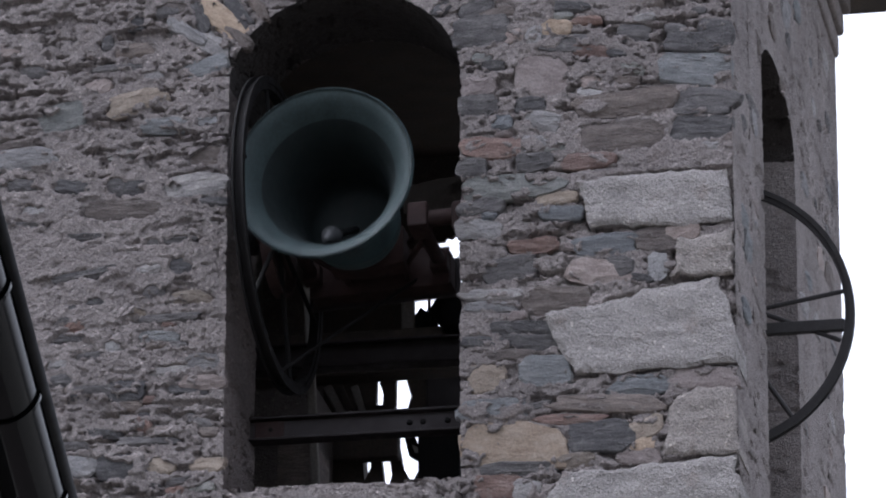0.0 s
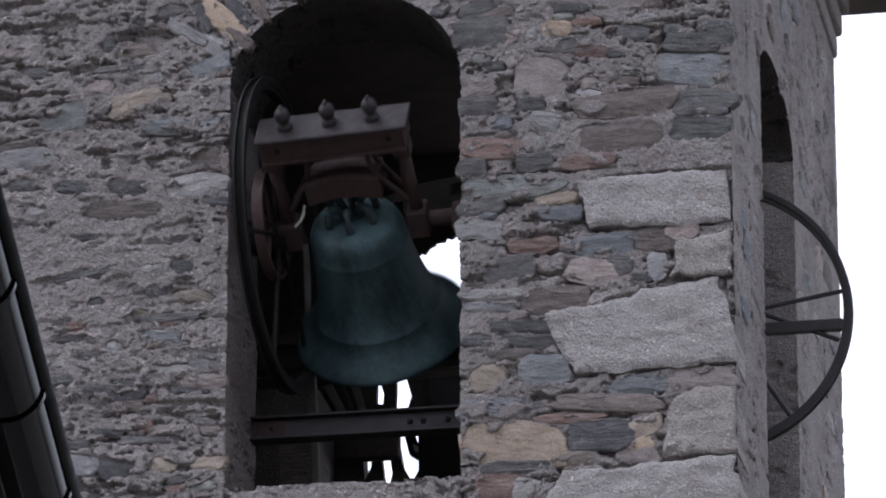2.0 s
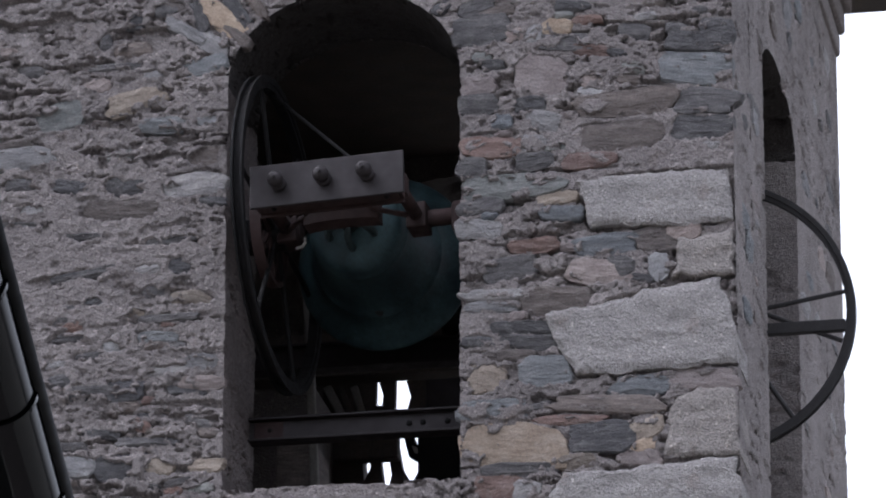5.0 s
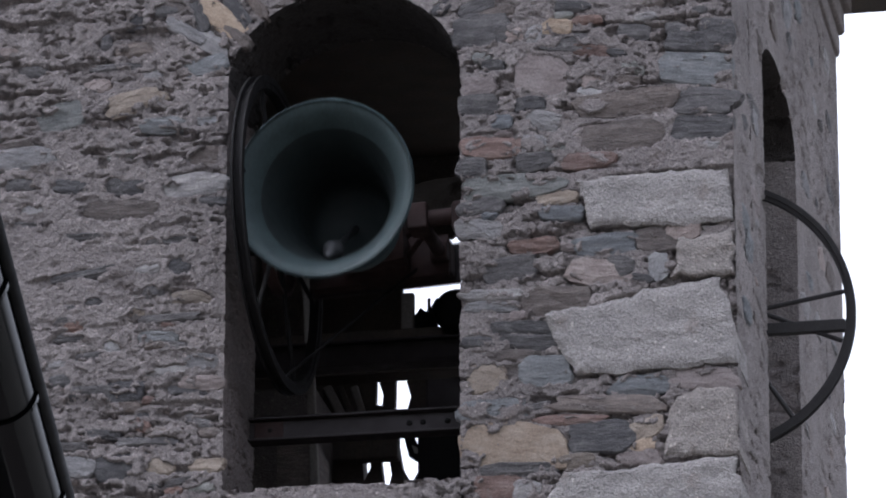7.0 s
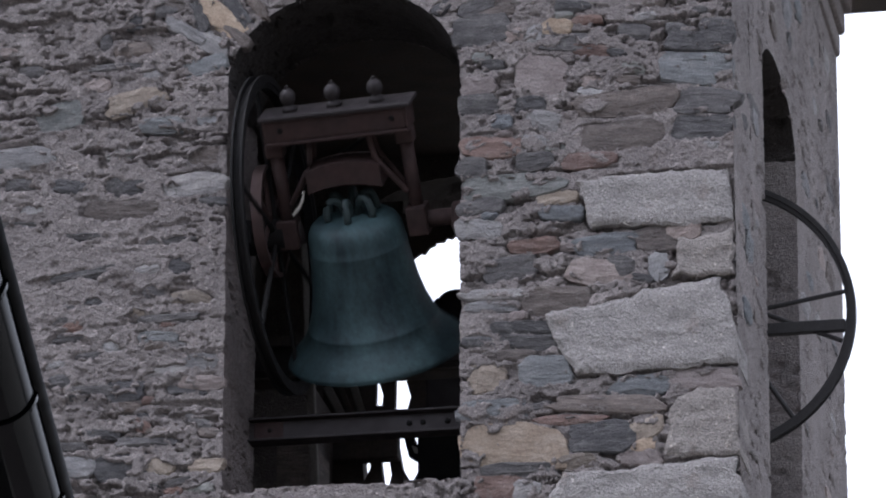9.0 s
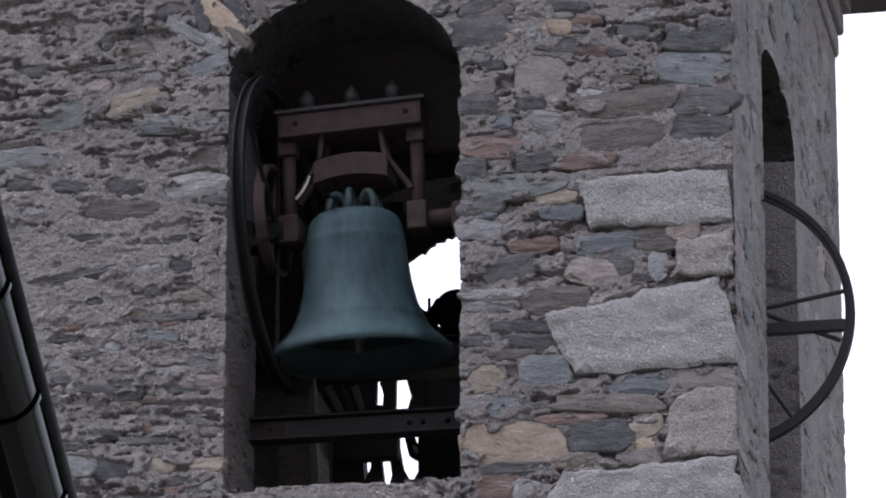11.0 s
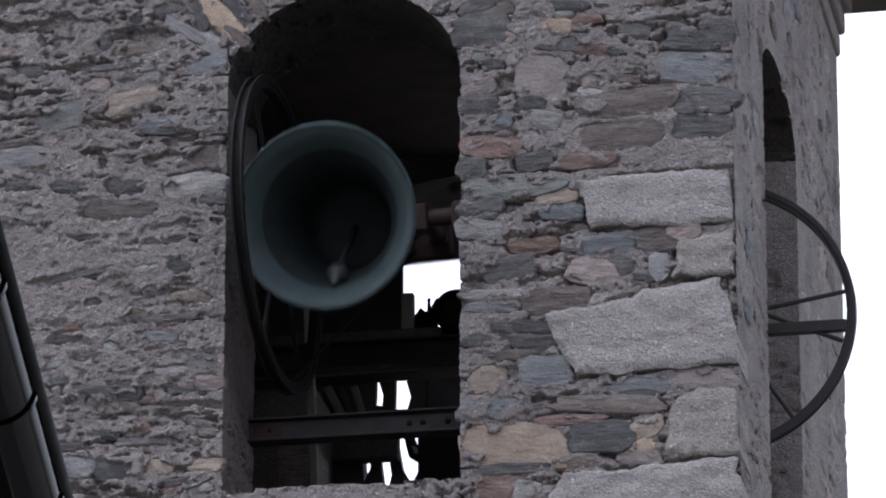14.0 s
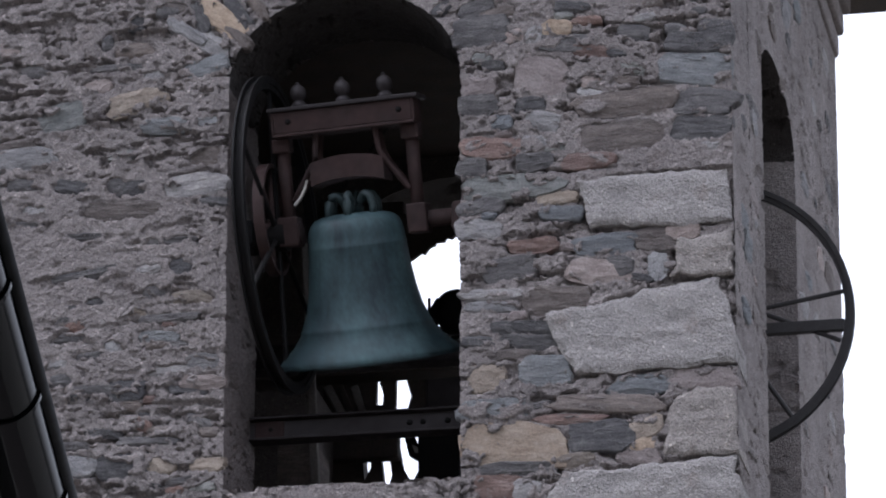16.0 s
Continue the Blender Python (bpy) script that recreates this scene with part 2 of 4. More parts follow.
def relief(p, face):
    """How far the mortar stands out at each point of a wall."""
    h = 0.014 * (layers(p, 4.0, 3) - 0.5) + 0.012 * (layers(p, (28, 28, 36), 11, 3) - 0.5) + 0.0065 * (grain(p, 80.0, 13) - 0.5)
    worn = step(layers(p, (1.7, 1.7, 2.4), 91, 2), 0.34, 0.52)
    # the west half of the face has weathered most, low down
    raw = (1 - step(p[..., 2], 9.5, 10.1)) * (1 - step(p[..., 0], -0.6, -0.5)) if face == "south" else 0.0
    h = h - 0.036 * (0.3 + 0.7 * worn) * step(layers(p, (7, 7, 27), 23, 5) + 0.025 * raw, 0.65, 0.665)
    h = h - 0.026 * worn * step(layers(p, (14, 14, 50), 27, 4) + 0.035 * raw, 0.682, 0.7)
    h = h - 0.014 * np.maximum(worn, raw) * step(layers(p, (34, 34, 52), 31, 3) + 0.03 * raw, 0.685, 0.72)
    if face == "east":
        h = h * 0.5
    if face == "south":
        smear = layers(p, (9, 9, 13), 41, 5)
        gap = step(layers(p, (10, 10, 14), 77, 3), 0.42, 0.52)
        bend_x = 0.05 * (layers(p, 16.0, 51, 4) - 0.5) + 0.014 * (grain(p, 70.0, 53) - 0.5)
        bend_z = 0.036 * (layers(p, 19.0, 57, 4) - 0.5) + 0.014 * (grain(p, 70.0, 59) - 0.5)
        for x, z, w, hh, turn, kind, power in PLAN:
            near = (np.abs(p[..., 0] - x) < w * 0.75 + 0.04) & (np.abs(p[..., 2] - z) < max(hh, w * abs(math.sin(turn))) * 0.8 + 0.04) & (p[..., 1] < 0.02)
            if not near.any():
                continue
            dx, dz = p[near][:, 0] - x + bend_x[near], p[near][:, 2] - z + bend_z[near]
            u = np.abs(dx * math.cos(turn) + dz * math.sin(turn)) / (w / 2)
            v = np.abs(-dx * math.sin(turn) + dz * math.cos(turn)) / (hh / 2)
            q = (u ** power + v ** power) ** (1.0 / power)
            edge = (q - 1.0) * min(w, hh) / 2
            under = 0.4 + 0.6 * (dz < 0)
            ring = step(edge, -0.009, -0.002) * (1 - step(edge, 0.001, 0.011)) * gap[near] * under
            inside = 1 - step(edge, -0.006, 0.002)
            # mortar smeared over the stone, most of all over its rim
            deep = np.clip(-edge / (0.55 * min(w, hh) / 2), 0, 1)
            coat = 0.036 * step(smear[near] + 0.1 * (1 - deep) - (0.09 if abs(x) < 0.85 and z > 10.9 else 0.075 if (int(x * 1000) % 5) < 3 else 0.0), 0.59, 0.61)
            h[near] = h[near] * (1 - inside) + (-0.024 + coat) * inside - 0.03 * ring * (1 - coat / 0.036)
        for quad in QUADS[:3] + QUADS[4:]:
            near = (p[..., 0] > min(q[0] for q in quad) - 0.06) & (p[..., 0] < 1.75) & (p[..., 2] > min(q[1] for q in quad) - 0.06) & (p[..., 2] < max(q[1] for q in quad) + 0.06)
            if not near.any():
                continue
            c = np.stack((p[near][:, 0] + 0.5 * bend_x[near], p[near][:, 2] + 0.5 * bend_z[near]), -1)
            far = np.full(len(c), 9.0)
            for a, b in zip(quad, quad[1:] + quad[:1]):
                a, b = np.array(a), np.array(b)
                t = np.clip(((c - a) @ (b - a)) / ((b - a) @ (b - a)), 0, 1)
                far = np.minimum(far, np.linalg.norm(c - a - t[:, None] * (b - a), axis=1))
            h[near] -= 0.03 * (1 - step(far, 0.008, 0.02)) * gap[near]
    return h


def sheets(name, patches, material, face, more=()):
    """One wall mesh from grids of (points, normals), roughened."""
    verts, faces, slots, count = [], [], [], 0
    for p, nrm, rough, slot in patches:
        if rough:
            nn = nrm / np.maximum(1e-6, np.linalg.norm(nrm, axis=-1, keepdims=True))
            p = p + nn * relief(p, face)[..., None]
        a, b = p.shape[:2]
        idx = count + np.arange(a * b).reshape(a, b)
        verts.append(p.reshape(-1, 3))
        faces.append(np.stack((idx[:-1, :-1], idx[1:, :-1], idx[1:, 1:], idx[:-1, 1:]), -1).reshape(-1, 4))
        slots.append(np.full((a - 1) * (b - 1), slot, dtype=np.int32))
        count += a * b
    v, f = np.concatenate(verts), np.concatenate(faces)
    me = bpy.data.meshes.new(name)
    me.vertices.add(len(v))
    me.vertices.foreach_set("co", v.ravel())
    me.loops.add(f.size)
    me.loops.foreach_set("vertex_index", f.ravel())
    me.polygons.add(len(f))
    me.polygons.foreach_set("loop_start", np.arange(0, f.size, 4))
    me.update(calc_edges=True)
    me.materials.append(material)
    for other in more:
        me.materials.append(other)
    me.polygons.foreach_set("material_index", np.concatenate(slots))
    me.shade_smooth()
    return new(name, me)


def face_grid(us, lo, hi, rows, place, normal):
    """Points place(u, v) for v from lo(u) to hi(u)."""
    g = np.zeros((len(us), rows, 3))
    for i, u in enumerate(us):
        g[i] = [place(u, v) for v in np.linspace(lo(u), hi(u), rows)]
    n = np.zeros_like(g)
    n[:] = normal
    return g, n


def opened_wall(name, u0, u1, mid, half, sill, spring, rise, deep, fine, cell, place, out, along, material, face):
    """A wall with an arched opening, seen from outside: place(u, depth, z); out: its outward normal; along: its u axis."""
    out, along, up = np.array(out, float), np.array(along, float), np.array((0.0, 0.0, 1.0))
    z0, z1 = fine
    head = lambda u: spring + rise * math.sqrt(max(0.0, 1 - ((u - mid) / half) ** 2))
    at = lambda u, v: place(u, 0.0, v)
    nz = max(2, int((z1 - z0) / cell))
    cols = lambda a, b: np.linspace(a, b, max(2, int((b - a) / cell)))
    arcs = mid - half * np.cos(np.linspace(0, math.pi, max(8, int(1.6 * half * 2 / cell))))
    left = face_grid(cols(u0, mid - half), lambda u: z0, lambda u: z1, nz, at, out)
    right = face_grid(cols(mid + half, u1), lambda u: z0, lambda u: z1, nz, at, out)
    below = face_grid(cols(mid - half, mid + half), lambda u: z0, lambda u: sill, max(3, int((sill - z0) / cell)), at, out)
    above = face_grid(arcs, head, lambda u: z1, max(3, int((z1 - spring) / cell)), at, out)
    inward = np.array([((mid - u) / half ** 2) * along - (max(0.0, head(u) - spring) / rise ** 2) * up for u in arcs])
    inward /= np.maximum(1e-6, np.linalg.norm(inward, axis=1, keepdims=True))
    nd = max(3, int(deep / cell / 1.3))
    jamb_l = face_grid(np.linspace(0, deep, nd), lambda d: sill, lambda d: spring, int((spring - sill) / cell), lambda d, v: place(mid - half, d, v), along)
    jamb_r = face_grid(np.linspace(0, deep, nd), lambda d: sill, lambda d: spring, int((spring - sill) / cell), lambda d, v: place(mid + half, d, v), -along)
    ledge = face_grid(np.linspace(0, deep, nd), lambda d: mid - half, lambda d: mid + half, int(2 * half / cell), lambda d, u: place(u, d, sill), up)
    g = np.array([[place(u, d, head(u)) for u in arcs] for d in np.linspace(0, deep, nd)])
    vault = (g, np.repeat(inward[None], nd, 0))
    left[1][-1] += along * 0.8
    right[1][0] -= along * 0.8
    above[1][:, 0] += inward * 0.8
    below[1][:, -1] += up * 0.8
    for j in (jamb_l, jamb_r, ledge, vault):
        j[1][0] += out
    # plain rest: below, above and the inner face
    flat = []
    flat.append(face_grid(np.linspace(u0, u1, 30), lambda u: 0.0, lambda u: z0, 40, at, out))
    flat.append(face_grid(np.linspace(u0, u1, 30), lambda u: z1, lambda u: 12.83, 16, at, out))
    back = lambda u, v: place(u, deep, v)
    flat.append(face_grid(np.linspace(u0, mid - half, 3), lambda u: 0.0, lambda u: 12.83, 4, back, -out))
    flat.append(face_grid(np.linspace(mid + half, u1, 3), lambda u: 0.0, lambda u: 12.83, 4, back, -out))
    flat.append(face_grid(np.linspace(mid - half, mid + half, 3), lambda u: 0.0, lambda u: sill, 3, back, -out))
    flat.append(face_grid(arcs, head, lambda u: 12.83, 3, back, -out))
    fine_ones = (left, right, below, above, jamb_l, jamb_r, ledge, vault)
    # vault slot takes the plaster darkened for shade; jambs and ledge the second slot
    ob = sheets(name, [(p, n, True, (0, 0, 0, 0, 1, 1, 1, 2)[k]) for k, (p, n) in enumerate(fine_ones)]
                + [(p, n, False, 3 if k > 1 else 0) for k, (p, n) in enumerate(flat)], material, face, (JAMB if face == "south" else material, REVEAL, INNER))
    return tagged(ob, kind="structure")

# ---------------------------------------------------------------- plan of the south face's stones
lay(0.872, 10.772, 0.248, 0.197, -3, "pink", 2)
lay(0.608, 11.004, 0.258, 0.140, 3, "slate", 3)
lay(0.583, 11.120, 0.154, 0.068, 19, "slate", 3)
lay(0.658, 11.077, 0.189, 0.042, 17, "brown", 3)
lay(0.941, 10.992, 0.114, 0.068, -3, "gold", 3)
lay(0.978, 10.920, 0.258, 0.068, -3, "slate", 3)
lay(1.090, 10.880, 0.164, 0.044, -11, "red", 3)
lay(1.009, 11.088, 0.139, 0.036, -7, "slate", 3)
lay(0.841, 10.968, 0.055, 0.068, -3, "grey", 3)
lay(0.748, 10.975, 0.069, 0.057, -3, "pink", 2)
lay(1.277, 10.949, 0.124, 0.062, -3, "slate", 3)
lay(1.512, 10.886, 0.189, 0.078, -7, "slate", 3)
lay(1.636, 10.914, 0.139, 0.135, -3, "slate", 3)
lay(1.552, 10.762, 0.323, 0.135, -6, "blue", 4)
lay(1.243, 10.621, 0.462, 0.104, 3, "brown", 3)
lay(1.581, 10.607, 0.268, 0.114, -7, "slate", 4)
lay(1.088, 10.682, 0.099, 0.023, -8, "pale", 3)
lay(0.592, 10.739, 0.144, 0.073, 5, "pink", 3)
lay(0.592, 10.657, 0.164, 0.083, 2, "slate", 3)
lay(0.821, 10.643, 0.129, 0.057, -3, "slate", 3)
lay(0.876, 10.566, 0.154, 0.078, -17, "grey", 2)
lay(0.694, 10.571, 0.079, 0.057, -3, "blue", 3)
lay(1.222, 10.470, 0.342, 0.130, 1, "brown", 4)
lay(1.567, 10.483, 0.258, 0.109, -5, "slate", 4)
lay(0.646, 10.453, 0.268, 0.083, -5, "red", 3)
lay(0.833, 10.453, 0.099, 0.078, -3, "grey", 2)
lay(0.562, 10.370, 0.114, 0.088, -3, "slate", 3)
lay(0.837, 10.377, 0.154, 0.062, 5, "slate", 3)
lay(1.073, 10.366, 0.228, 0.062, 0, "red", 3)
lay(0.738, 10.269, 0.427, 0.109, 2, "green", 3)
lay(0.935, 10.208, 0.164, 0.052, 5, "ochre", 3)
lay(0.601, 10.184, 0.189, 0.062, 5, "slate", 3)
lay(0.952, 10.134, 0.179, 0.052, -3, "blue", 3)
lay(0.591, 10.086, 0.203, 0.078, -9, "grey", 3)
lay(0.835, 9.992, 0.208, 0.047, 3, "red", 3)
lay(1.143, 9.974, 0.278, 0.088, 2, "blue", 3)
lay(1.376, 9.989, 0.194, 0.104, -3, "brown", 3)
lay(1.486, 10.021, 0.129, 0.073, -3, "pink", 2)
lay(1.372, 9.863, 0.069, 0.109, -9, "pale", 2)
lay(1.117, 9.857, 0.278, 0.099, -3, "pink", 3)
lay(0.724, 9.890, 0.218, 0.104, 5, "slate", 3)
lay(0.649, 9.779, 0.258, 0.034, -3, "grey", 3)
lay(0.644, 9.723, 0.223, 0.036, -3, "grey", 3)
lay(0.932, 9.733, 0.298, 0.119, -1, "brown", 4)
lay(1.210, 9.874, 0.099, 0.078, -3, "slate", 3)
lay(0.821, 9.617, 0.213, 0.047, -3, "slate", 3)
lay(0.808, 9.556, 0.238, 0.052, -3, "slate", 3)
lay(0.587, 9.567, 0.129, 0.031, -3, "slate", 3)
lay(0.693, 9.625, 0.089, 0.042, -3, "slate", 3)
lay(0.722, 9.500, 0.223, 0.036, 0, "brown", 3)
lay(0.624, 9.404, 0.149, 0.125, -3, "ochre", 2)
lay(0.881, 9.421, 0.208, 0.125, 0, "blue", 3)
lay(1.294, 9.332, 0.238, 0.078, -3, "blue", 4)
lay(0.648, 9.258, 0.303, 0.088, -1, "blue", 3)
lay(1.148, 9.253, 0.452, 0.068, -5, "brown", 3)
lay(0.989, 9.194, 0.298, 0.031, -3, "red", 3)
lay(0.745, 9.092, 0.491, 0.192, -6, "gold", 3)
lay(1.122, 9.110, 0.278, 0.130, 1, "slate", 3)
lay(1.304, 9.137, 0.144, 0.078, 19, "ochre", 3)
lay(1.294, 9.065, 0.099, 0.062, 17, "gold", 3)
lay(0.681, 8.907, 0.203, 0.109, -3, "red", 4)
lay(0.757, 8.986, 0.308, 0.047, 0, "slate", 3)
lay(0.793, 8.893, 0.104, 0.088, -3, "grey", 2)
lay(1.278, 9.015, 0.164, 0.062, -3, "pink", 3)
lay(1.012, 9.008, 0.154, 0.047, 2, "ochre", 3)
lay(1.561, 9.346, 0.273, 0.094, -5, "pink", 3)
lay(-0.950, 11.031, 0.154, 0.057, 5, "brown", 3)
lay(-0.941, 10.783, 0.263, 0.088, 13, "ochre", 3)
lay(-1.075, 11.075, 0.035, 0.057, -3, "slate", 2)
lay(-1.273, 10.734, 0.203, 0.125, 11, "green", 3)
lay(-0.948, 11.165, 0.079, 0.068, -3, "slate", 2)
lay(-0.558, 11.152, 0.288, 0.088, -41, "gold", 4)
lay(-0.661, 11.171, 0.149, 0.057, -63, "slate", 3)
lay(-0.608, 11.038, 0.189, 0.083, -31, "grey", 3)
lay(-0.716, 11.102, 0.199, 0.042, -33, "grey", 3)
lay(-0.487, 11.179, 0.174, 0.052, -55, "slate", 3)
lay(-0.807, 11.209, 0.089, 0.042, -3, "slate", 3)
lay(-0.624, 10.929, 0.179, 0.068, 13, "blue", 3)
lay(-0.811, 10.664, 0.184, 0.062, -3, "blue", 3)
lay(-0.592, 10.670, 0.114, 0.034, 1, "pale", 3)
lay(-0.625, 10.508, 0.139, 0.088, -3, "brown", 3)
lay(-0.654, 10.375, 0.288, 0.094, 5, "grey", 3)
lay(-0.994, 10.277, 0.347, 0.088, -3, "brown", 3)
lay(-1.030, 10.390, 0.084, 0.078, -23, "slate", 3)
lay(-1.213, 10.397, 0.154, 0.052, -11, "slate", 3)
lay(-0.933, 10.378, 0.104, 0.057, -3, "slate", 3)
lay(-1.450, 10.429, 0.129, 0.042, -3, "slate", 3)
lay(-1.435, 10.546, 0.273, 0.094, -1, "grey", 4)
lay(-1.480, 10.618, 0.149, 0.031, 3, "brown", 3)
lay(-1.020, 9.666, 0.060, 0.099, -33, "pale", 2)
lay(-1.167, 9.696, 0.213, 0.031, -3, "slate", 3)
lay(-0.819, 9.677, 0.154, 0.047, -3, "blue", 3)
lay(-0.626, 9.553, 0.144, 0.062, -3, "grey", 3)
lay(-0.801, 9.525, 0.233, 0.036, 5, "grey", 3)
lay(-0.610, 9.462, 0.203, 0.047, -3, "pink", 3)
lay(-0.671, 9.852, 0.159, 0.047, -3, "ochre", 3)
lay(-0.843, 9.889, 0.074, 0.052, -3, "slate", 3)
lay(-0.770, 9.764, 0.273, 0.021, 0, "slate", 3)
lay(-0.960, 9.445, 0.159, 0.088, -3, "slate", 3)
lay(-0.781, 9.239, 0.164, 0.039, -3, "brown", 3)
lay(-0.716, 9.245, 0.079, 0.042, -13, "red", 2)
lay(-0.594, 9.085, 0.129, 0.052, -3, "ochre", 3)
lay(-0.485, 11.066, 0.149, 0.042, -47, "brown", 3)
lay(-0.769, 11.222, 0.114, 0.031, -23, "brown", 3)
lay(-0.398, 11.205, 0.149, 0.036, -65, "brown", 3)
lay(0.440, 11.131, 0.099, 0.042, 37, "slate", 3)
lay(0.515, 10.997, 0.074, 0.036, 27, "slate", 3)
lay(-1.091, 9.453, 0.223, 0.026, -3, "slate", 3)
lay(-0.860, 9.208, 0.273, 0.023, -3, "slate", 3)
lay(-1.062, 9.258, 0.149, 0.023, -6, "slate", 3)
lay(-0.689, 9.428, 0.149, 0.031, -7, "slate", 3)
lay(-1.021, 10.950, 0.223, 0.021, 0, "slate", 3)
lay(-1.439, 10.233, 0.199, 0.021, -3, "slate", 3)
lay(-0.776, 10.122, 0.223, 0.021, 1, "slate", 3)
lay(-1.157, 10.161, 0.149, 0.021, -3, "slate", 3)
lay(-0.803, 9.097, 0.104, 0.068, -13, "ochre", 3)
lay(-0.978, 9.100, 0.253, 0.114, 1, "slate", 3)
lay(-1.184, 9.109, 0.164, 0.088, -3, "grey", 3)
lay(-0.887, 9.286, 0.074, 0.039, -33, "red", 2)
lay(-1.206, 9.203, 0.154, 0.031, -3, "slate", 3)
lay(-0.932, 9.801, 0.089, 0.036, 5, "ochre", 3)
lay(-1.153, 9.990, 0.298, 0.023, 7, "slate", 3)
lay(-0.724, 10.001, 0.089, 0.062, -3, "slate", 2)
lay(-1.407, 10.964, 0.109, 0.057, -3, "slate", 2)
lay(-0.577, 10.293, 0.124, 0.026, -3, "slate", 3)
lay(-0.637, 9.284, 0.109, 0.036, -23, "slate", 3)


def spread(count, x0, x1, z0, z1, big, seed):
    """Plan small stones wherever the face is still free."""
    rnd = random.Random(seed)
    for _ in range(count * 30):
        if count <= 0:
            return
        w = rnd.uniform(0.35, 1.0) * big
        h = w * rnd.uniform(0.2, 0.5)
        x, z = rnd.uniform(x0, x1), rnd.uniform(z0, z1)
        if abs(x) < 0.53 + w / 2 and z + h > 8.93 and z - h < 10.82 + 0.44 * math.sqrt(max(0.0, 1 - (x / 0.56) ** 2)) + 0.02:
            continue
        if any(abs(x - a) < (w + c) * 0.5 and abs(z - b) < (h + d) * 0.56 for a, b, c, d, *_ in PLAN):
            continue
        if any(a <= x + w / 2 and x - w / 2 <= b and c <= z + h / 2 and z - h / 2 <= d for a, b, c, d in BLOCKS):
            continue
        lay(x, z, w, h, rnd.gauss(0, 6), rnd.choice(("slate", "slate", "slate", "brown", "brown", "blue", "grey", "pink", "slate", "red", "brown", "green")), 3)
        count -= 1


QUADS = [
    [(1.013, 10.268), (1.684, 10.290), (1.690, 10.041), (1.088, 10.050)],
    [(1.455, 9.985), (1.699, 10.004), (1.705, 9.799), (1.437, 9.806)],
    [(0.886, 9.667), (1.646, 9.795), (1.712, 9.401), (1.009, 9.389)],
    [(1.444, 9.279), (1.696, 9.291), (1.700, 9.009), (1.378, 9.018)],
    [(0.966, 8.952), (1.691, 9.000), (1.715, 8.737), (0.868, 8.785)],
]
BLOCKS = [(1.0, 1.72, 10.04, 10.3), (1.44, 1.72, 9.79, 10.01), (0.88, 1.72, 9.39, 9.8), (1.38, 1.72, 9.0, 9.3), (0.86, 1.72, 8.7, 9.0)]
spread(34, 0.53, 1.68, 8.75, 11.3, 0.13, 5)
spread(12, -1.6, -0.53, 8.75, 11.3, 0.15, 6)
spread(24, -1.3, -0.53, 8.8, 9.9, 0.12, 9)

# ---------------------------------------------------------------- tower
NORTH = 4.15
wall_south = opened_wall("wall_south", -1.71, 1.705, -0.004, 0.516, 8.968, 10.82, 0.42, 0.6, (8.72, 11.4), 0.0062,
                         lambda u, d, z: (u, d, z), (0, -1, 0), (1, 0, 0), MORTAR, "south")
wall_east = opened_wall("wall_east", 0.0, NORTH, 1.66, 0.6, 8.9, 11.17, 0.22, 0.6, (8.9, 12.9), 0.014,
                        lambda u, d, z: (1.705 - d, u, z), (1, 0, 0), (0, 1, 0), MORTAR, "east")
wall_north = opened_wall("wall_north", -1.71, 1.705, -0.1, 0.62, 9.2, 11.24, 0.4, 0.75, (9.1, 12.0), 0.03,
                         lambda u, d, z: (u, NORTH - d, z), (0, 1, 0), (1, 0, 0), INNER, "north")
# west side is out of view; left without an opening to keep light out
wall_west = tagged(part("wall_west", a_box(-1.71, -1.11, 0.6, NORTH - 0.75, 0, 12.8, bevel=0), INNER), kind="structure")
tagged(part("ceiling", a_box(-1.11, 1.105, 0.6, NORTH - 0.75, 11.75, 11.95, bevel=0), TIMBER), kind="structure")
tagged(part("floor", a_box(-1.11, 1.105, 0.6, NORTH - 0.75, 8.55, 8.7, bevel=0), TIMBER), kind="structure")
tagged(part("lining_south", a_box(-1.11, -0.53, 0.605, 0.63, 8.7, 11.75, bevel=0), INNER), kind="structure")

bm = bmesh.new()
for k, (z, o) in enumerate(((12.44, 0.02), (12.57, 0.045), (12.7, 0.08))):
    box(bm, -1.71 - o, 1.705 + o, -o, NORTH + o, z, z + 0.126, bevel=0.02)
tagged(part("cornice", bm, MORTAR), kind="structure")

tower_roof = tagged(new("tower_roof"), "low slate tower roof with dark timber eaves", "roof")
part("eaves", a_box(-2.1, 2.1, -0.4, NORTH + 0.4, 12.835, 13.03, bevel=0.01), TIMBER, tower_roof, "dark timber eaves boards")
bm = bmesh.new()
base = [bm.verts.new(p) for p in ((-2.15, -0.45, 13.03), (2.15, -0.45, 13.03), (2.15, NORTH + 0.45, 13.03), (-2.15, NORTH + 0.45, 13.03))]
peak = bm.verts.new((0, NORTH / 2, 14.6))
bm.faces.new(base)
for i in range(4):
    bm.faces.new((base[i], base[(i + 1) % 4], peak))
part("covering", bm, ROCKS["slate"], tower_roof)

bm = bmesh.new()
box(bm, -1500, 1500, -1500, 1500, -0.5, 0.0)
tagged(part("ground", bm, SOIL), kind="structure")


# ---------------------------------------------------------------- swinging bell
AXLE = Vector((-0.01, 0.3, 10.24))


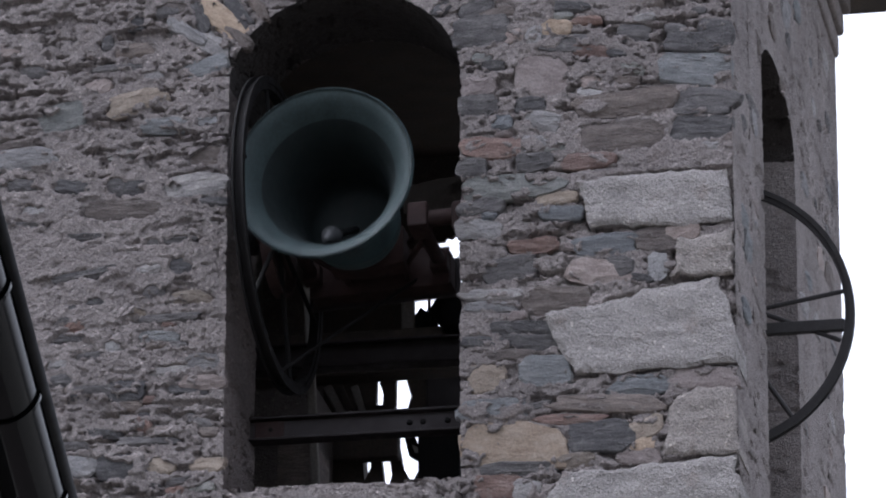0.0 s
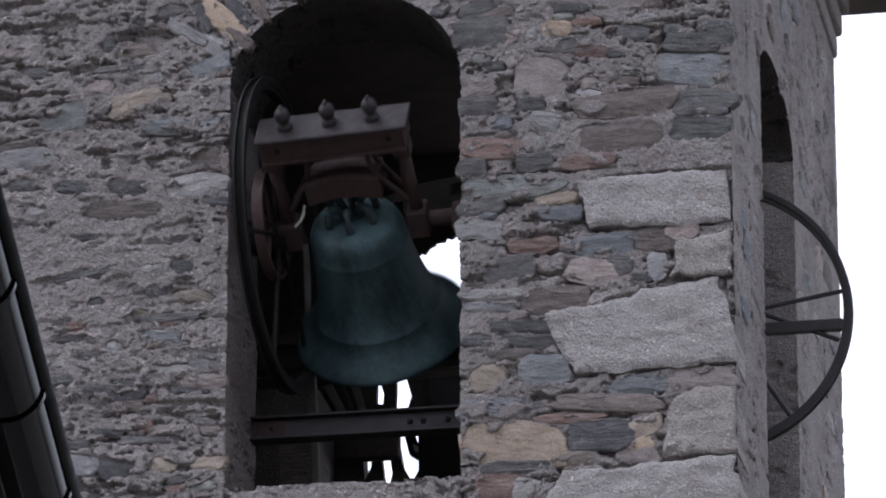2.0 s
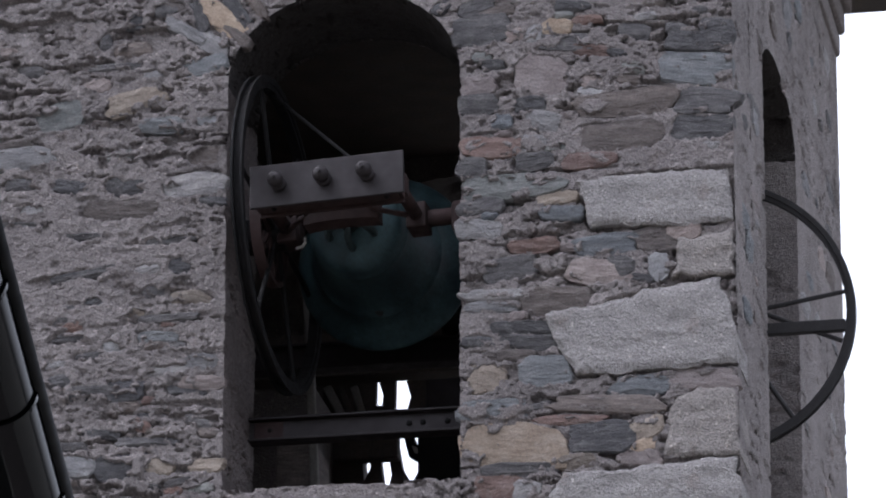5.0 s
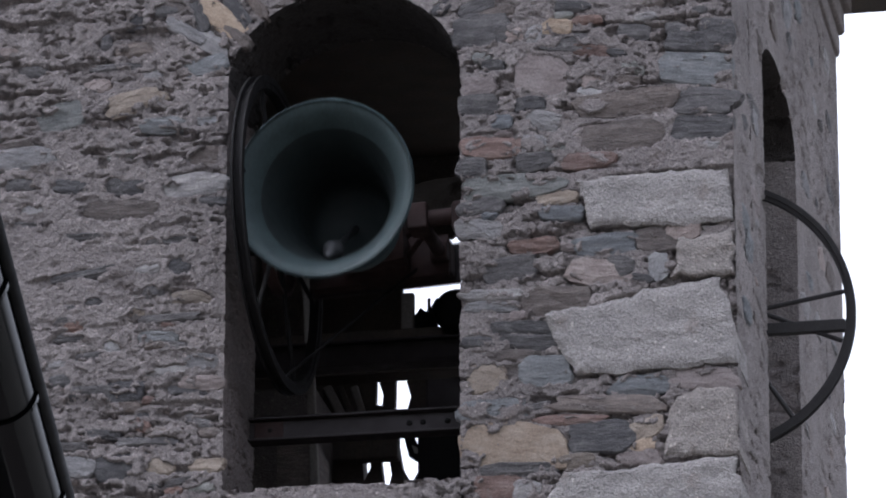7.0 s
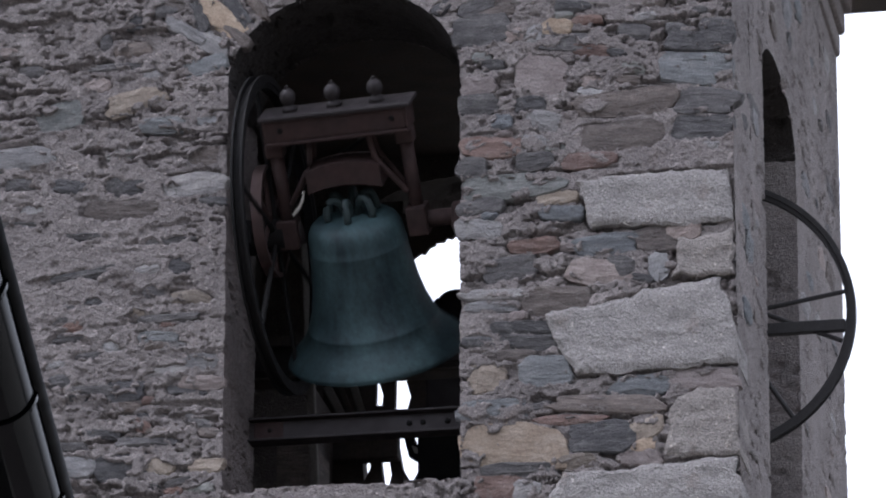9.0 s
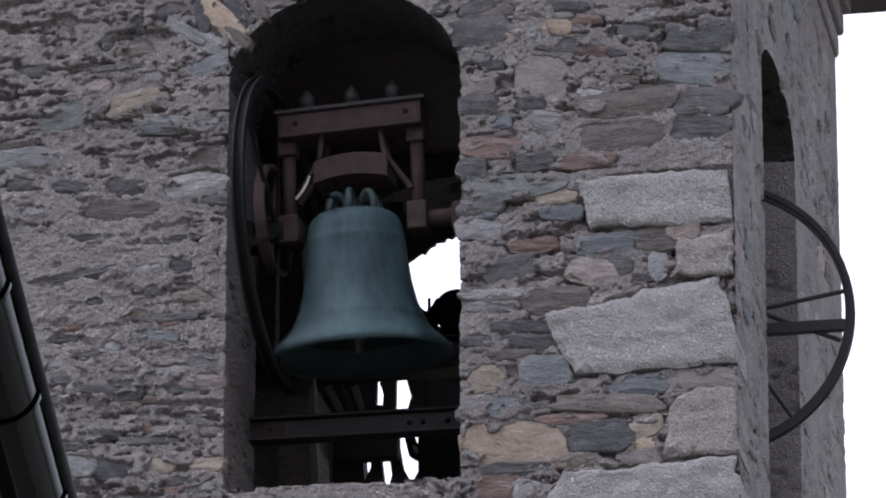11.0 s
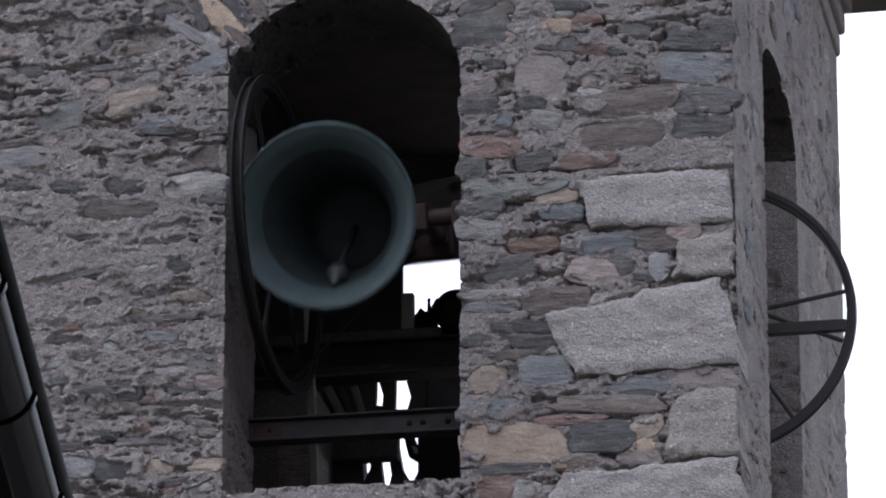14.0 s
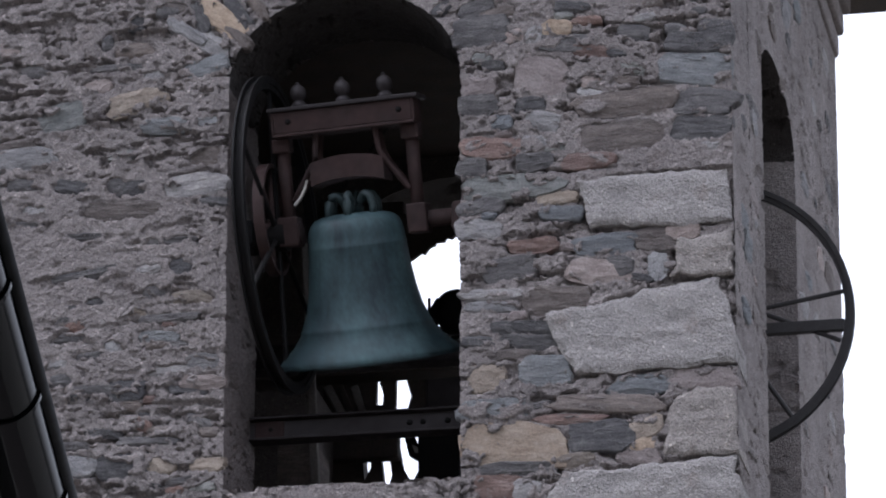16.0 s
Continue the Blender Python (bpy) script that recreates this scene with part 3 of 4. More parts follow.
def bell_wheel(parent, name, radius, half, spokes, offset):
    m = Matrix.Translation((offset, 0, 0))
    wheel = part(name, hoop(bmesh.new(), radius - 0.035, radius, half, m=m), IRON, parent, "black iron bell wheel rim")
    part("rim_flange", hoop(bmesh.new(), radius - 0.01, radius + 0.022, 0.005, m=Matrix.Translation((offset - half, 0, 0))), IRON, wheel)
    part("rim_flange", hoop(bmesh.new(), radius - 0.01, radius + 0.022, 0.005, m=Matrix.Translation((offset + half, 0, 0))), IRON, wheel)
    part("hub", hoop(bmesh.new(), 0.03, 0.075, 0.04, n=24, m=m), IRON, wheel)
    for k in range(spokes):
        a = radians(360 * k / spokes + 18)
        part("spoke", tube(bmesh.new(), [(offset, 0.06 * math.cos(a), 0.06 * math.sin(a)), (offset, (radius - 0.02) * math.cos(a), (radius - 0.02) * math.sin(a))], 0.011, 8), IRON, wheel)
    return wheel


def canon(angle):
    """One loop of a bell's crown."""
    pts = []
    for k in range(9):
        s = math.pi * k / 8
        r = 0.025 + 0.09 * (1 + math.cos(s)) / 2 + 0.012 * math.sin(s)
        pts.append((r * math.cos(angle), r * math.sin(angle), 0.05 + 0.095 * math.sin(s)))
    return tube(bmesh.new(), pts, 0.017, 10)


OUTSIDE = [(0.0, 0.064), (0.1, 0.061), (0.145, 0.055), (0.175, 0.043), (0.195, 0.025), (0.207, 0.0), (0.214, -0.035), (0.2165, -0.07), (0.2185, -0.073),
           (0.2195, -0.084), (0.2185, -0.09), (0.225, -0.17), (0.238, -0.27), (0.258, -0.36), (0.285, -0.43), (0.288, -0.432), (0.293, -0.445), (0.292, -0.45), (0.328, -0.5), (0.369, -0.54), (0.397, -0.568), (0.403, -0.582), (0.396, -0.592)]
INSIDE = [(0.396, -0.592), (0.378, -0.59), (0.342, -0.55), (0.298, -0.485), (0.262, -0.41), (0.232, -0.31), (0.21, -0.2), (0.195, -0.1), (0.185, -0.03), (0.15, 0.005), (0.0, 0.015)]


YOKE_LEAN = pose(0, 0, 0.012, -5, 0, 0)


def yoke_beam(parent):
    """Rolled steel beam over the bell, with its cap plate, nuts and struts."""
    beam = part("yoke_beam", a_box(-0.315, 0.325, -0.018, 0.018, 0.42, 0.525), RUST, parent, "rust-red steel yoke beam")
    part("bottom_flange", a_box(-0.315, 0.325, -0.096, 0.096, 0.41, 0.424), RUST, beam)
    part("top_plate", a_box(-0.33, 0.35, -0.098, 0.098, 0.522, 0.54), PLATE, beam, "grey-brown weathered cap plate")
    part("end_plate", a_box(-0.318, -0.306, -0.08, 0.08, 0.424, 0.522), RUST, beam)
    part("end_plate", a_box(0.316, 0.328, -0.08, 0.08, 0.424, 0.522), RUST, beam)
    part("side_channel", a_box(-0.305, 0.315, -0.082, -0.07, 0.426, 0.52), RUST, beam)
    part("side_channel", a_box(-0.305, 0.315, 0.07, 0.082, 0.426, 0.52), RUST, beam)
    for x in (-0.24, 0.26):
        part("rivet", lathe(bmesh.new(), [(0.0, 0.012), (0.009, 0.01), (0.013, 0.0)], 12, pose(x, -0.082, 0.475, 90, 0, 0)), IRON, beam)
    for x in (-0.2, 0.0, 0.19):
        nut = part("bolt", tube(bmesh.new(), [(x, 0, 0.53), (x, 0, 0.652)], 0.009, 10), PLATE, parent, "steel tie bolt with domed nut")
        part("nut", lathe(bmesh.new(), [(0.0, 0.642), (0.018, 0.637), (0.031, 0.624), (0.036, 0.605), (0.033, 0.586), (0.024, 0.573), (0.02, 0.566), (0.03, 0.56), (0.034, 0.554), (0.034, 0.54), (0.0, 0.54)], 16, Matrix.Translation((x, 0, 0))), PLATE, nut, smooth=True)
    for x in (-0.292, 0.29):
        post = part("post", tube(bmesh.new(), [(x, 0, -0.06), (x, 0, 0.41)], 0.03, 14), RUST, parent, "rust-red round strut", smooth=True)
        part("collar", a_box(x - 0.04, x + 0.04, -0.045, 0.045, 0.345, 0.41, bevel=0.008), RUST, post)
        part("foot", a_box(x - 0.045, x + 0.045, -0.06, 0.06, -0.07, 0.06, bevel=0.008), RUST, post)
    bm = bmesh.new()
    rings = []
    for k in range(13):
        u = -1 + k / 6
        x, z = 0.005 + 0.165 * u, 0.305 - 0.026 * u * u
        rings.append([bm.verts.new((x + dx, y, z + dz)) for y, dx, dz in ((-0.09, 0, 0), (0.09, 0, 0), (0.09, 0, -0.1), (-0.09, 0, -0.1))])
    for a, b in zip(rings, rings[1:]):
        for k in range(4):
            bm.faces.new((a[k], a[(k + 1) % 4], b[(k + 1) % 4], b[k]))
    bm.faces.new(rings[0])
    bm.faces.new(rings[-1])
    part("saddle", bm, RUST, parent, "curved rust-red saddle over the crown")
    for s in (-1, 1):
        x = 0.005
        part("brace", tube(bmesh.new(), [(x + s * 0.132, -0.05, 0.42), (x + s * 0.145, -0.05, 0.31), (x + s * 0.165, -0.05, 0.27), (x + s * 0.26, -0.03, 0.13)], 0.013, 8), RUST, parent)
        part("brace", tube(bmesh.new(), [(x + s * 0.132, 0.05, 0.42), (x + s * 0.145, 0.05, 0.31), (x + s * 0.165, 0.05, 0.27), (x + s * 0.26, 0.03, 0.13)], 0.013, 8), RUST, parent)
    part("gudgeon", lathe(bmesh.new(), [(0.0, 0.25), (0.05, 0.25), (0.05, 0.3), (0.038, 0.31), (0.038, 0.5), (0.0, 0.5)], 20, pose(0, 0, 0, 0, 90, 0)), RUST, parent, "rust-red axle stub")
    part("gudgeon", lathe(bmesh.new(), [(0.0, -0.24), (0.05, -0.24), (0.05, -0.29), (0.03, -0.3), (0.03, -0.475), (0.0, -0.475)], 20, pose(0, 0, 0, 0, 90, 0)), RUST, parent)


def swinging_bell():
    bell = tagged(new("church_bell"), "green verdigris bronze bell swinging under a rusty steel yoke", "bell")
    body = part("body", lathe(bmesh.new(), OUTSIDE + INSIDE, 72), BRONZE, bell, "bronze bell body with blue-green patina", smooth=True)
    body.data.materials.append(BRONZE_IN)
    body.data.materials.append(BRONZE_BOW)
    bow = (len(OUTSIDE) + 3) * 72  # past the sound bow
    # hollow gets the bronze darkened for shade, the bow the half-shaded one
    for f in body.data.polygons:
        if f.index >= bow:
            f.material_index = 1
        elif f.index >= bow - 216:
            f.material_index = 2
    for k in range(6):
        part("canon", canon(math.pi * k / 3 + math.pi / 2), BRONZE_BOW, bell, smooth=True)
    before = set(bell.children)
    yoke_beam(bell)
    for piece in set(bell.children) - before:
        if not piece.name.startswith("gudgeon"):
            piece.matrix_basis = YOKE_LEAN
    bell_wheel(bell, "wheel", 0.685, 0.021, 6, -0.35)
    part("wheel_stay", tube(bmesh.new(), [(-0.35, 0.655, 0.0), (0.2, 0.065, 0.44)], 0.008, 8), IRON, bell, "thin iron stay from wheel to yoke")
    drum = part("drum", hoop(bmesh.new(), 0.232, 0.25, 0.024, n=48, m=Matrix.Translation((-0.37, 0.0, 0.07))), RUST, bell, "rust-red rope drum ring")
    for k in range(3):
        a = radians(60 * k + 10)
        c, s = 0.24 * math.cos(a), 0.24 * math.sin(a)
        part("drum_spoke", tube(bmesh.new(), [(-0.37, c, 0.07 + s), (-0.37, -c, 0.07 - s)], 0.012, 8), RUST, drum)
    part("rope_end", tube(bmesh.new(), [(-0.172, -0.1, 0.225), (-0.18, -0.112, 0.195), (-0.2, -0.115, 0.16), (-0.235, -0.11, 0.125)], 0.0065, 8), ROPE, bell, "frayed pale rope end")
    clapper = part("clapper", lathe(bmesh.new(), [(0.0, 0.01), (0.014, 0.0), (0.014, -0.4), (0.024, -0.44), (0.042, -0.475), (0.048, -0.505), (0.04, -0.54), (0.02, -0.56), (0.017, -0.605), (0.0, -0.612)], 18), STEEL, bell, "grey worn steel clapper", smooth=True)
    clapper.location = (0, 0, 0.02)
    bell.matrix_world = Matrix.Translation(AXLE)
    return bell, clapper


church_bell, clapper = swinging_bell()


# ---------------------------------------------------------------- bell frame inside the tower
def rolled_beam(label, x0, x1, y, z, high, wide, rivets=()):
    beam = tagged(new("steel_beam"), label, "beam")
    part("web", a_box(x0, x1, y - 0.008, y + 0.008, z - high / 2, z + high / 2, bevel=0.002), PLATE, beam)
    part("top_flange", a_box(x0, x1, y - wide / 2, y + wide / 2, z + high / 2, z + high / 2 + 0.012), PLATE, beam)
    part("bottom_flange", a_box(x0, x1, y - wide / 2, y + wide / 2, z - high / 2 - 0.012, z - high / 2), PLATE, beam)
    for x in rivets:
        part("bolt", lathe(bmesh.new(), [(0.0, 0.014), (0.01, 0.012), (0.014, 0.0)], 12, pose(x, y - 0.008, z, 90, 0, 0)), IRON, beam)
    return beam


sill_beam = rolled_beam("rusty rolled steel beam spanning the arched opening", -0.62, 0.62, 0.54, 9.4, 0.085, 0.09, (-0.43, 0.19, 0.25, 0.36))
rolled_beam("dark rolled steel beam of the inner bell frame", -1.11, 1.105, 1.3, 9.99, 0.1, 0.1)
part("end_plate", a_box(-0.5, -0.37, 0.522, 0.53, 9.361, 9.439), RUST, sill_beam)
bearing = tagged(new("bearing_block"), "dark cast iron bearing block beside the bell", "bearing")
part("housing", a_box(0.43, 0.516, 0.22, 0.38, 10.17, 10.31, bevel=0.02), RUST, bearing)
bearing = tagged(new("bearing_block"), "dark cast iron bearing block beside the wheel", "bearing")
part("housing", a_box(-0.52, -0.455, 0.22, 0.38, 10.16, 10.28, bevel=0.015), IRON, bearing)


def timber(name, label, category, x0, x1, y0, y1, z0, z1, mat=None, lean=0.0, turn=0.0):
    cx, cy = (x0 + x1) / 2, (y0 + y1) / 2
    ob = part(name, a_box(x0 - cx, x1 - cx, y0 - cy, y1 - cy, 0, z1 - z0, bevel=0.008), mat or TIMBER)
    ob.matrix_world = pose(cx, cy, z0, 0, lean, turn)
    return tagged(ob, label, category, {"post": "posts of the bell frame", "slat": "slats leaning in the belfry"}.get(category, ""))


def shaped(name, label, category, outline, y0, y1, mat):
    """A hewn piece: its outline on the x-z plane, from y0 to y1."""
    bm = bmesh.new()
    x, z = outline[0]
    rings = [[bm.verts.new((a - x, y - y0, b - z)) for a, b in outline] for y in (y0, y1)]
    n = len(outline)
    bm.faces.new(rings[0])
    bm.faces.new(rings[1])
    for k in range(n):
        bm.faces.new((rings[0][k], rings[0][(k + 1) % n], rings[1][(k + 1) % n], rings[1][k]))
    ob = part(name, bm, mat)
    ob.location = (x, y0, z)
    return tagged(ob, label, category, "posts of the bell frame" if category == "post" else "")


timber("timber_beam", "thick dark timber beam of the bell frame", "beam", -1.018, 0.428, 2.62, 2.78, 10.453, 10.579, None)
timber("timber_beam", "dark timber cross beam of the bell frame", "beam", -1.062, 0.519, 2.50, 2.64, 10.317, 10.347, None)
timber("board", "dark wooden board closing part of the back opening", "board", -0.827, -0.389, 3.37, 3.40, 10.623, 11.517, None)
timber("metal_box", "tall brown sheet metal cabinet inside the belfry", "box", -0.071, 0.114, 2.30, 2.50, 8.700, 10.206, PLATE)
timber("metal_box", "small pale grey metal box on the beam", "box", -0.262, -0.2, 2.66, 2.71, 10.565, 10.775, GREYWOOD)
timber("grey_slat", "grey weathered wooden slat leaning inside the belfry", "slat", -0.601, -0.558, 2.82, 2.85, 10.224, 10.400, GREYWOOD, -26.7)
timber("grey_slat", "grey weathered wooden slat leaning inside the belfry", "slat", -0.551, -0.518, 2.82, 2.85, 10.221, 10.389, TIMBER, -21.7)
timber("grey_slat", "grey weathered wooden slat leaning inside the belfry", "slat", -0.498, -0.460, 2.82, 2.85, 10.218, 10.379, GREYWOOD, -16.3)
# made-up pale strip in place of an unexplained light patch behind the bell
timber("broken_plank", "pale upright strip added for a light patch in the belfry", "plank", -0.411, -0.371, 1.45, 1.48, 8.700, 10.612, GREYWOOD, -2.6)
timber("timber_beam", "dark low timber tie of the bell frame", "beam", -0.702, -0.303, 2.80, 2.88, 9.992, 10.213, None)
timber("board", "dark wooden board closing the low part of the opening", "board", -0.875, -0.589, 3.36, 3.39, 8.700, 10.306, None)
timber("stone_pier", "brown stone pier below the steel beam", "pier", -0.612, -0.428, 1.50, 1.80, 8.700, 9.652, ROCKS["brown"])
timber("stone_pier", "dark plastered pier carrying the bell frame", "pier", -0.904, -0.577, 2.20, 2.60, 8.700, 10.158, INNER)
shaped("timber_post", "broad dark board post of the bell frame", "post", [(-0.691, 10.534), (-0.427, 10.518), (-0.431, 10.294), (-0.390, 10.289), (-0.389, 10.234), (-0.689, 10.252)], 2.90, 2.95, TIMBER)
shaped("timber_post", "dark hewn timber post with a waisted edge", "post", [(-0.412, 10.454), (-0.374, 10.451), (-0.374, 10.520), (-0.327, 10.517), (-0.334, 10.406), (-0.338, 10.231), (-0.398, 10.235), (-0.398, 10.289), (-0.393, 10.343), (-0.412, 10.402)], 2.90, 2.95, TIMBER)
shaped("timber_post", "dark hewn timber post with a hollowed edge", "post", [(-0.282, 10.514), (-0.279, 10.405), (-0.257, 10.326), (-0.276, 10.259), (-0.279, 10.216), (-0.171, 10.210), (-0.171, 10.508)], 2.90, 2.95, TIMBER)
shaped("timber_post", "dark low post under the timber tie", "post", [(-0.622, 10.060), (-0.498, 10.053), (-0.498, 10.022), (-0.491, 9.916), (-0.491, 9.786), (-0.621, 9.793)], 2.92, 2.98, TIMBER)
shaped("timber_post", "dark forked foot of a timber post", "post", [(-0.459, 10.051), (-0.409, 10.048), (-0.409, 10.025), (-0.395, 9.905), (-0.394, 9.780), (-0.491, 9.786), (-0.491, 9.916), (-0.459, 9.982)], 2.92, 2.98, TIMBER)
shaped("timber_post", "dark raking brace of the bell frame", "post", [(-0.370, 10.046), (-0.352, 10.233), (-0.327, 10.231), (-0.327, 10.114), (-0.304, 9.979), (-0.265, 9.909), (-0.249, 9.772), (-0.364, 9.778), (-0.364, 9.903), (-0.354, 9.942)], 2.92, 2.98, TIMBER)
shaped("timber_post", "thick black timber post beside the sheet cabinet", "post", [(-0.098, 9.997), (0.103, 9.984), (0.103, 9.543), (-0.119, 9.555), (-0.116, 9.693), (-0.097, 9.728)], 2.24, 2.29, IRON)
shaped("chain_link", "dark iron hinge bar hanging at a slant", "bar", [(-0.303, 10.198), (-0.264, 10.196), (-0.193, 10.010), (-0.195, 9.976), (-0.225, 9.986), (-0.256, 10.008)], 2.84, 2.87, IRON)
shaped("chain_plate", "small grey steel plate on the slanting bar", "plate", [(-0.234, 10.048), (-0.204, 10.032), (-0.193, 10.005), (-0.221, 10.010)], 2.80, 2.81, GREYWOOD)
shaped("chain_plate", "small grey steel plate on the slanting bar", "plate", [(-0.273, 10.115), (-0.251, 10.117), (-0.237, 10.079), (-0.256, 10.074)], 2.80, 2.81, PLATE)
shaped("motor_bracket", "black cast iron motor bracket with a round hole", "bracket", [(-0.223, 10.582), (-0.223, 10.605), (-0.212, 10.667), (-0.176, 10.714), (-0.151, 10.692), (-0.127, 10.711), (-0.099, 10.758), (-0.033, 10.754), (-0.033, 10.570), (-0.080, 10.573), (-0.080, 10.607), (-0.066, 10.612), (-0.060, 10.626), (-0.066, 10.641), (-0.080, 10.647), (-0.094, 10.643), (-0.099, 10.629), (-0.094, 10.614), (-0.080, 10.607), (-0.080, 10.573)], 2.72, 2.77, IRON)
shaped("board", "dark ragged board hanging over the back opening", "board", [(-0.455, 11.444), (-0.083, 11.443), (-0.086, 11.321), (-0.123, 11.317), (-0.140, 11.300), (-0.169, 11.305), (-0.180, 11.285), (-0.220, 11.285), (-0.226, 11.270), (-0.254, 11.260), (-0.277, 11.226), (-0.297, 11.233), (-0.340, 11.203), (-0.374, 11.182), (-0.454, 11.175)], 3.36, 3.39, TIMBER)
motor = tagged(new("drive_motor"), "dark round electric drive motor on the beam", "motor")
part("casing", lathe(bmesh.new(), [(0.0, -0.14), (0.07, -0.14), (0.1, -0.1), (0.105, 0.1), (0.07, 0.14), (0.0, 0.14)], 24, pose(0.016, 2.7, 10.650, 90, 0, 0)), IRON, motor, smooth=True)
part("foot", a_box(-0.054, 0.086, 2.62, 2.78, 10.531, 10.590), IRON, motor)
pulley = tagged(new("pulley"), "small iron pulley on a pin", "pulley")
part("sheave", hoop(bmesh.new(), 0.018, 0.032, 0.012, n=24, m=pose(-0.131, 2.7, 10.640, 0, 0, 90)), IRON, pulley)
part("pin", tube(bmesh.new(), [(-0.131, 2.7, 10.550), (-0.131, 2.7, 10.750)], 0.008, 8), IRON, pulley)


# ---------------------------------------------------------------- second wheel in the east opening
def east_wheel():
    wheel = tagged(new("bell_wheel"), "black iron spoked bell wheel jutting from the side opening", "wheel")
    wheel.matrix_world = pose(1.447, 1.17, 10.02, 0, 0, 90)
    r = 0.625
    part("rim", hoop(bmesh.new(), r - 0.026, r, 0.016), HAZED, wheel)
    part("rim_flange", hoop(bmesh.new(), r - 0.008, r + 0.016, 0.004, m=Matrix.Translation((-0.02, 0, 0))), HAZED, wheel)
    part("rim_flange", hoop(bmesh.new(), r - 0.008, r + 0.016, 0.004, m=Matrix.Translation((0.02, 0, 0))), HAZED, wheel)
    part("hub", hoop(bmesh.new(), 0.0, 0.07, 0.05, n=24), HAZED, wheel)
    for (y0, z0), (y1, z1) in (((0.197, -0.038), (-0.601, 0.093)), ((0.197, 0.195), (-0.575, -0.140)), ((-0.003, 0.053), (-0.362, -0.504))):
        part("spoke", tube(bmesh.new(), [(0, y0, z0), (0, y1, z1)], 0.011, 8), HAZED, wheel)
    for a in (228, 168, 108):
        c, s = -math.cos(radians(a)), math.sin(radians(a))
        part("spoke", tube(bmesh.new(), [(0, 0.05 * c, 0.05 * s), (0, (r - 0.02) * c, (r - 0.02) * s)], 0.011, 8), HAZED, wheel)
    part("crossbar", a_box(-0.02, 0.02, -(r - 0.03), r - 0.03, -0.095, -0.042), HAZED, wheel, "flat iron crossbar")
    part("axle", tube(bmesh.new(), [(-0.16, 0, 0), (0.9, 0, 0)], 0.035, 14), RUST, wheel)
    return wheel


east_wheel()


# ---------------------------------------------------------------- eaves gutter of a nearer house
G = Vector((1.597, -11.487, 5.546))
HEADING = radians(9.5)


def nearer_house():
    """Local y runs along the gutter, x to its right."""
    m = Matrix.Translation(G) @ pose(0, 0, 0, 0, 0, math.degrees(HEADING))
    gutter = tagged(new("eaves_gutter"), "glossy black half-round metal eaves gutter with clips", "gutter")
    gutter.matrix_world = m
    r, bm = 0.085, bmesh.new()
    rings = []
    for y in (-3.0, 3.5):
        out = [(-r * math.cos(math.pi * k / 28), -r * math.sin(math.pi * k / 28)) for k in range(29)]
        out += [(0.955 * a, 0.955 * b) for a, b in reversed(out)]
        rings.append([bm.verts.new((a, y, b)) for a, b in out])
    n = len(rings[0])
    for k in range(n):
        bm.faces.new((rings[0][k], rings[0][(k + 1) % n], rings[1][(k + 1) % n], rings[1][k]))
    part("trough", bm, GUTTER, gutter, smooth=True)
    # wide matt bead draws the dark reflected strip along the right edge
    part("bead", tube(bmesh.new(), [(r + 0.004, -3.0, 0.0), (r + 0.004, 3.5, 0.0)], 0.015, 12), LIP, gutter, smooth=True)
    for y in (-2.68, -1.98, -1.28, -0.58, 0.13, 0.84, 1.55, 2.26):
        bm = bmesh.new()
        hoop(bm, r + 0.001, r + 0.006, 0.012, n=28, m=pose(0, y, 0, 0, 0, 90), start=180, sweep=180)
        part("clip", bm, GUTTER, gutter)
    # house added out of view to carry the gutter
    house = tagged(new("house"), "plain dark rendered house with dark eaves", "house")
    house.matrix_world = Matrix.Translation((G.x, G.y, 0)) @ pose(0, 0, 0, 0, 0, math.degrees(HEADING))
    part("wall", a_box(-5.5, -0.45, -3.0, 3.5, 0, G.z - 0.1, bevel=0), RENDER, house)
    bm = bmesh.new()
    vs = [bm.verts.new(p) for p in ((-0.03, -3.0, G.z + 0.02), (-0.03, 3.5, G.z + 0.02), (-3.0, 3.5, G.z + 1.6), (-3.0, -3.0, G.z + 1.6), (-6.0, 3.5, G.z + 0.02), (-6.0, -3.0, G.z + 0.02))]
    for q in ((0, 1, 2, 3), (3, 2, 4, 5), (0, 3, 5), (1, 4, 2), (0, 5, 4, 1)):
        bm.faces.new([vs[k] for k in q])
    part("roof", bm, ROCKS["slate"], house)


nearer_house()


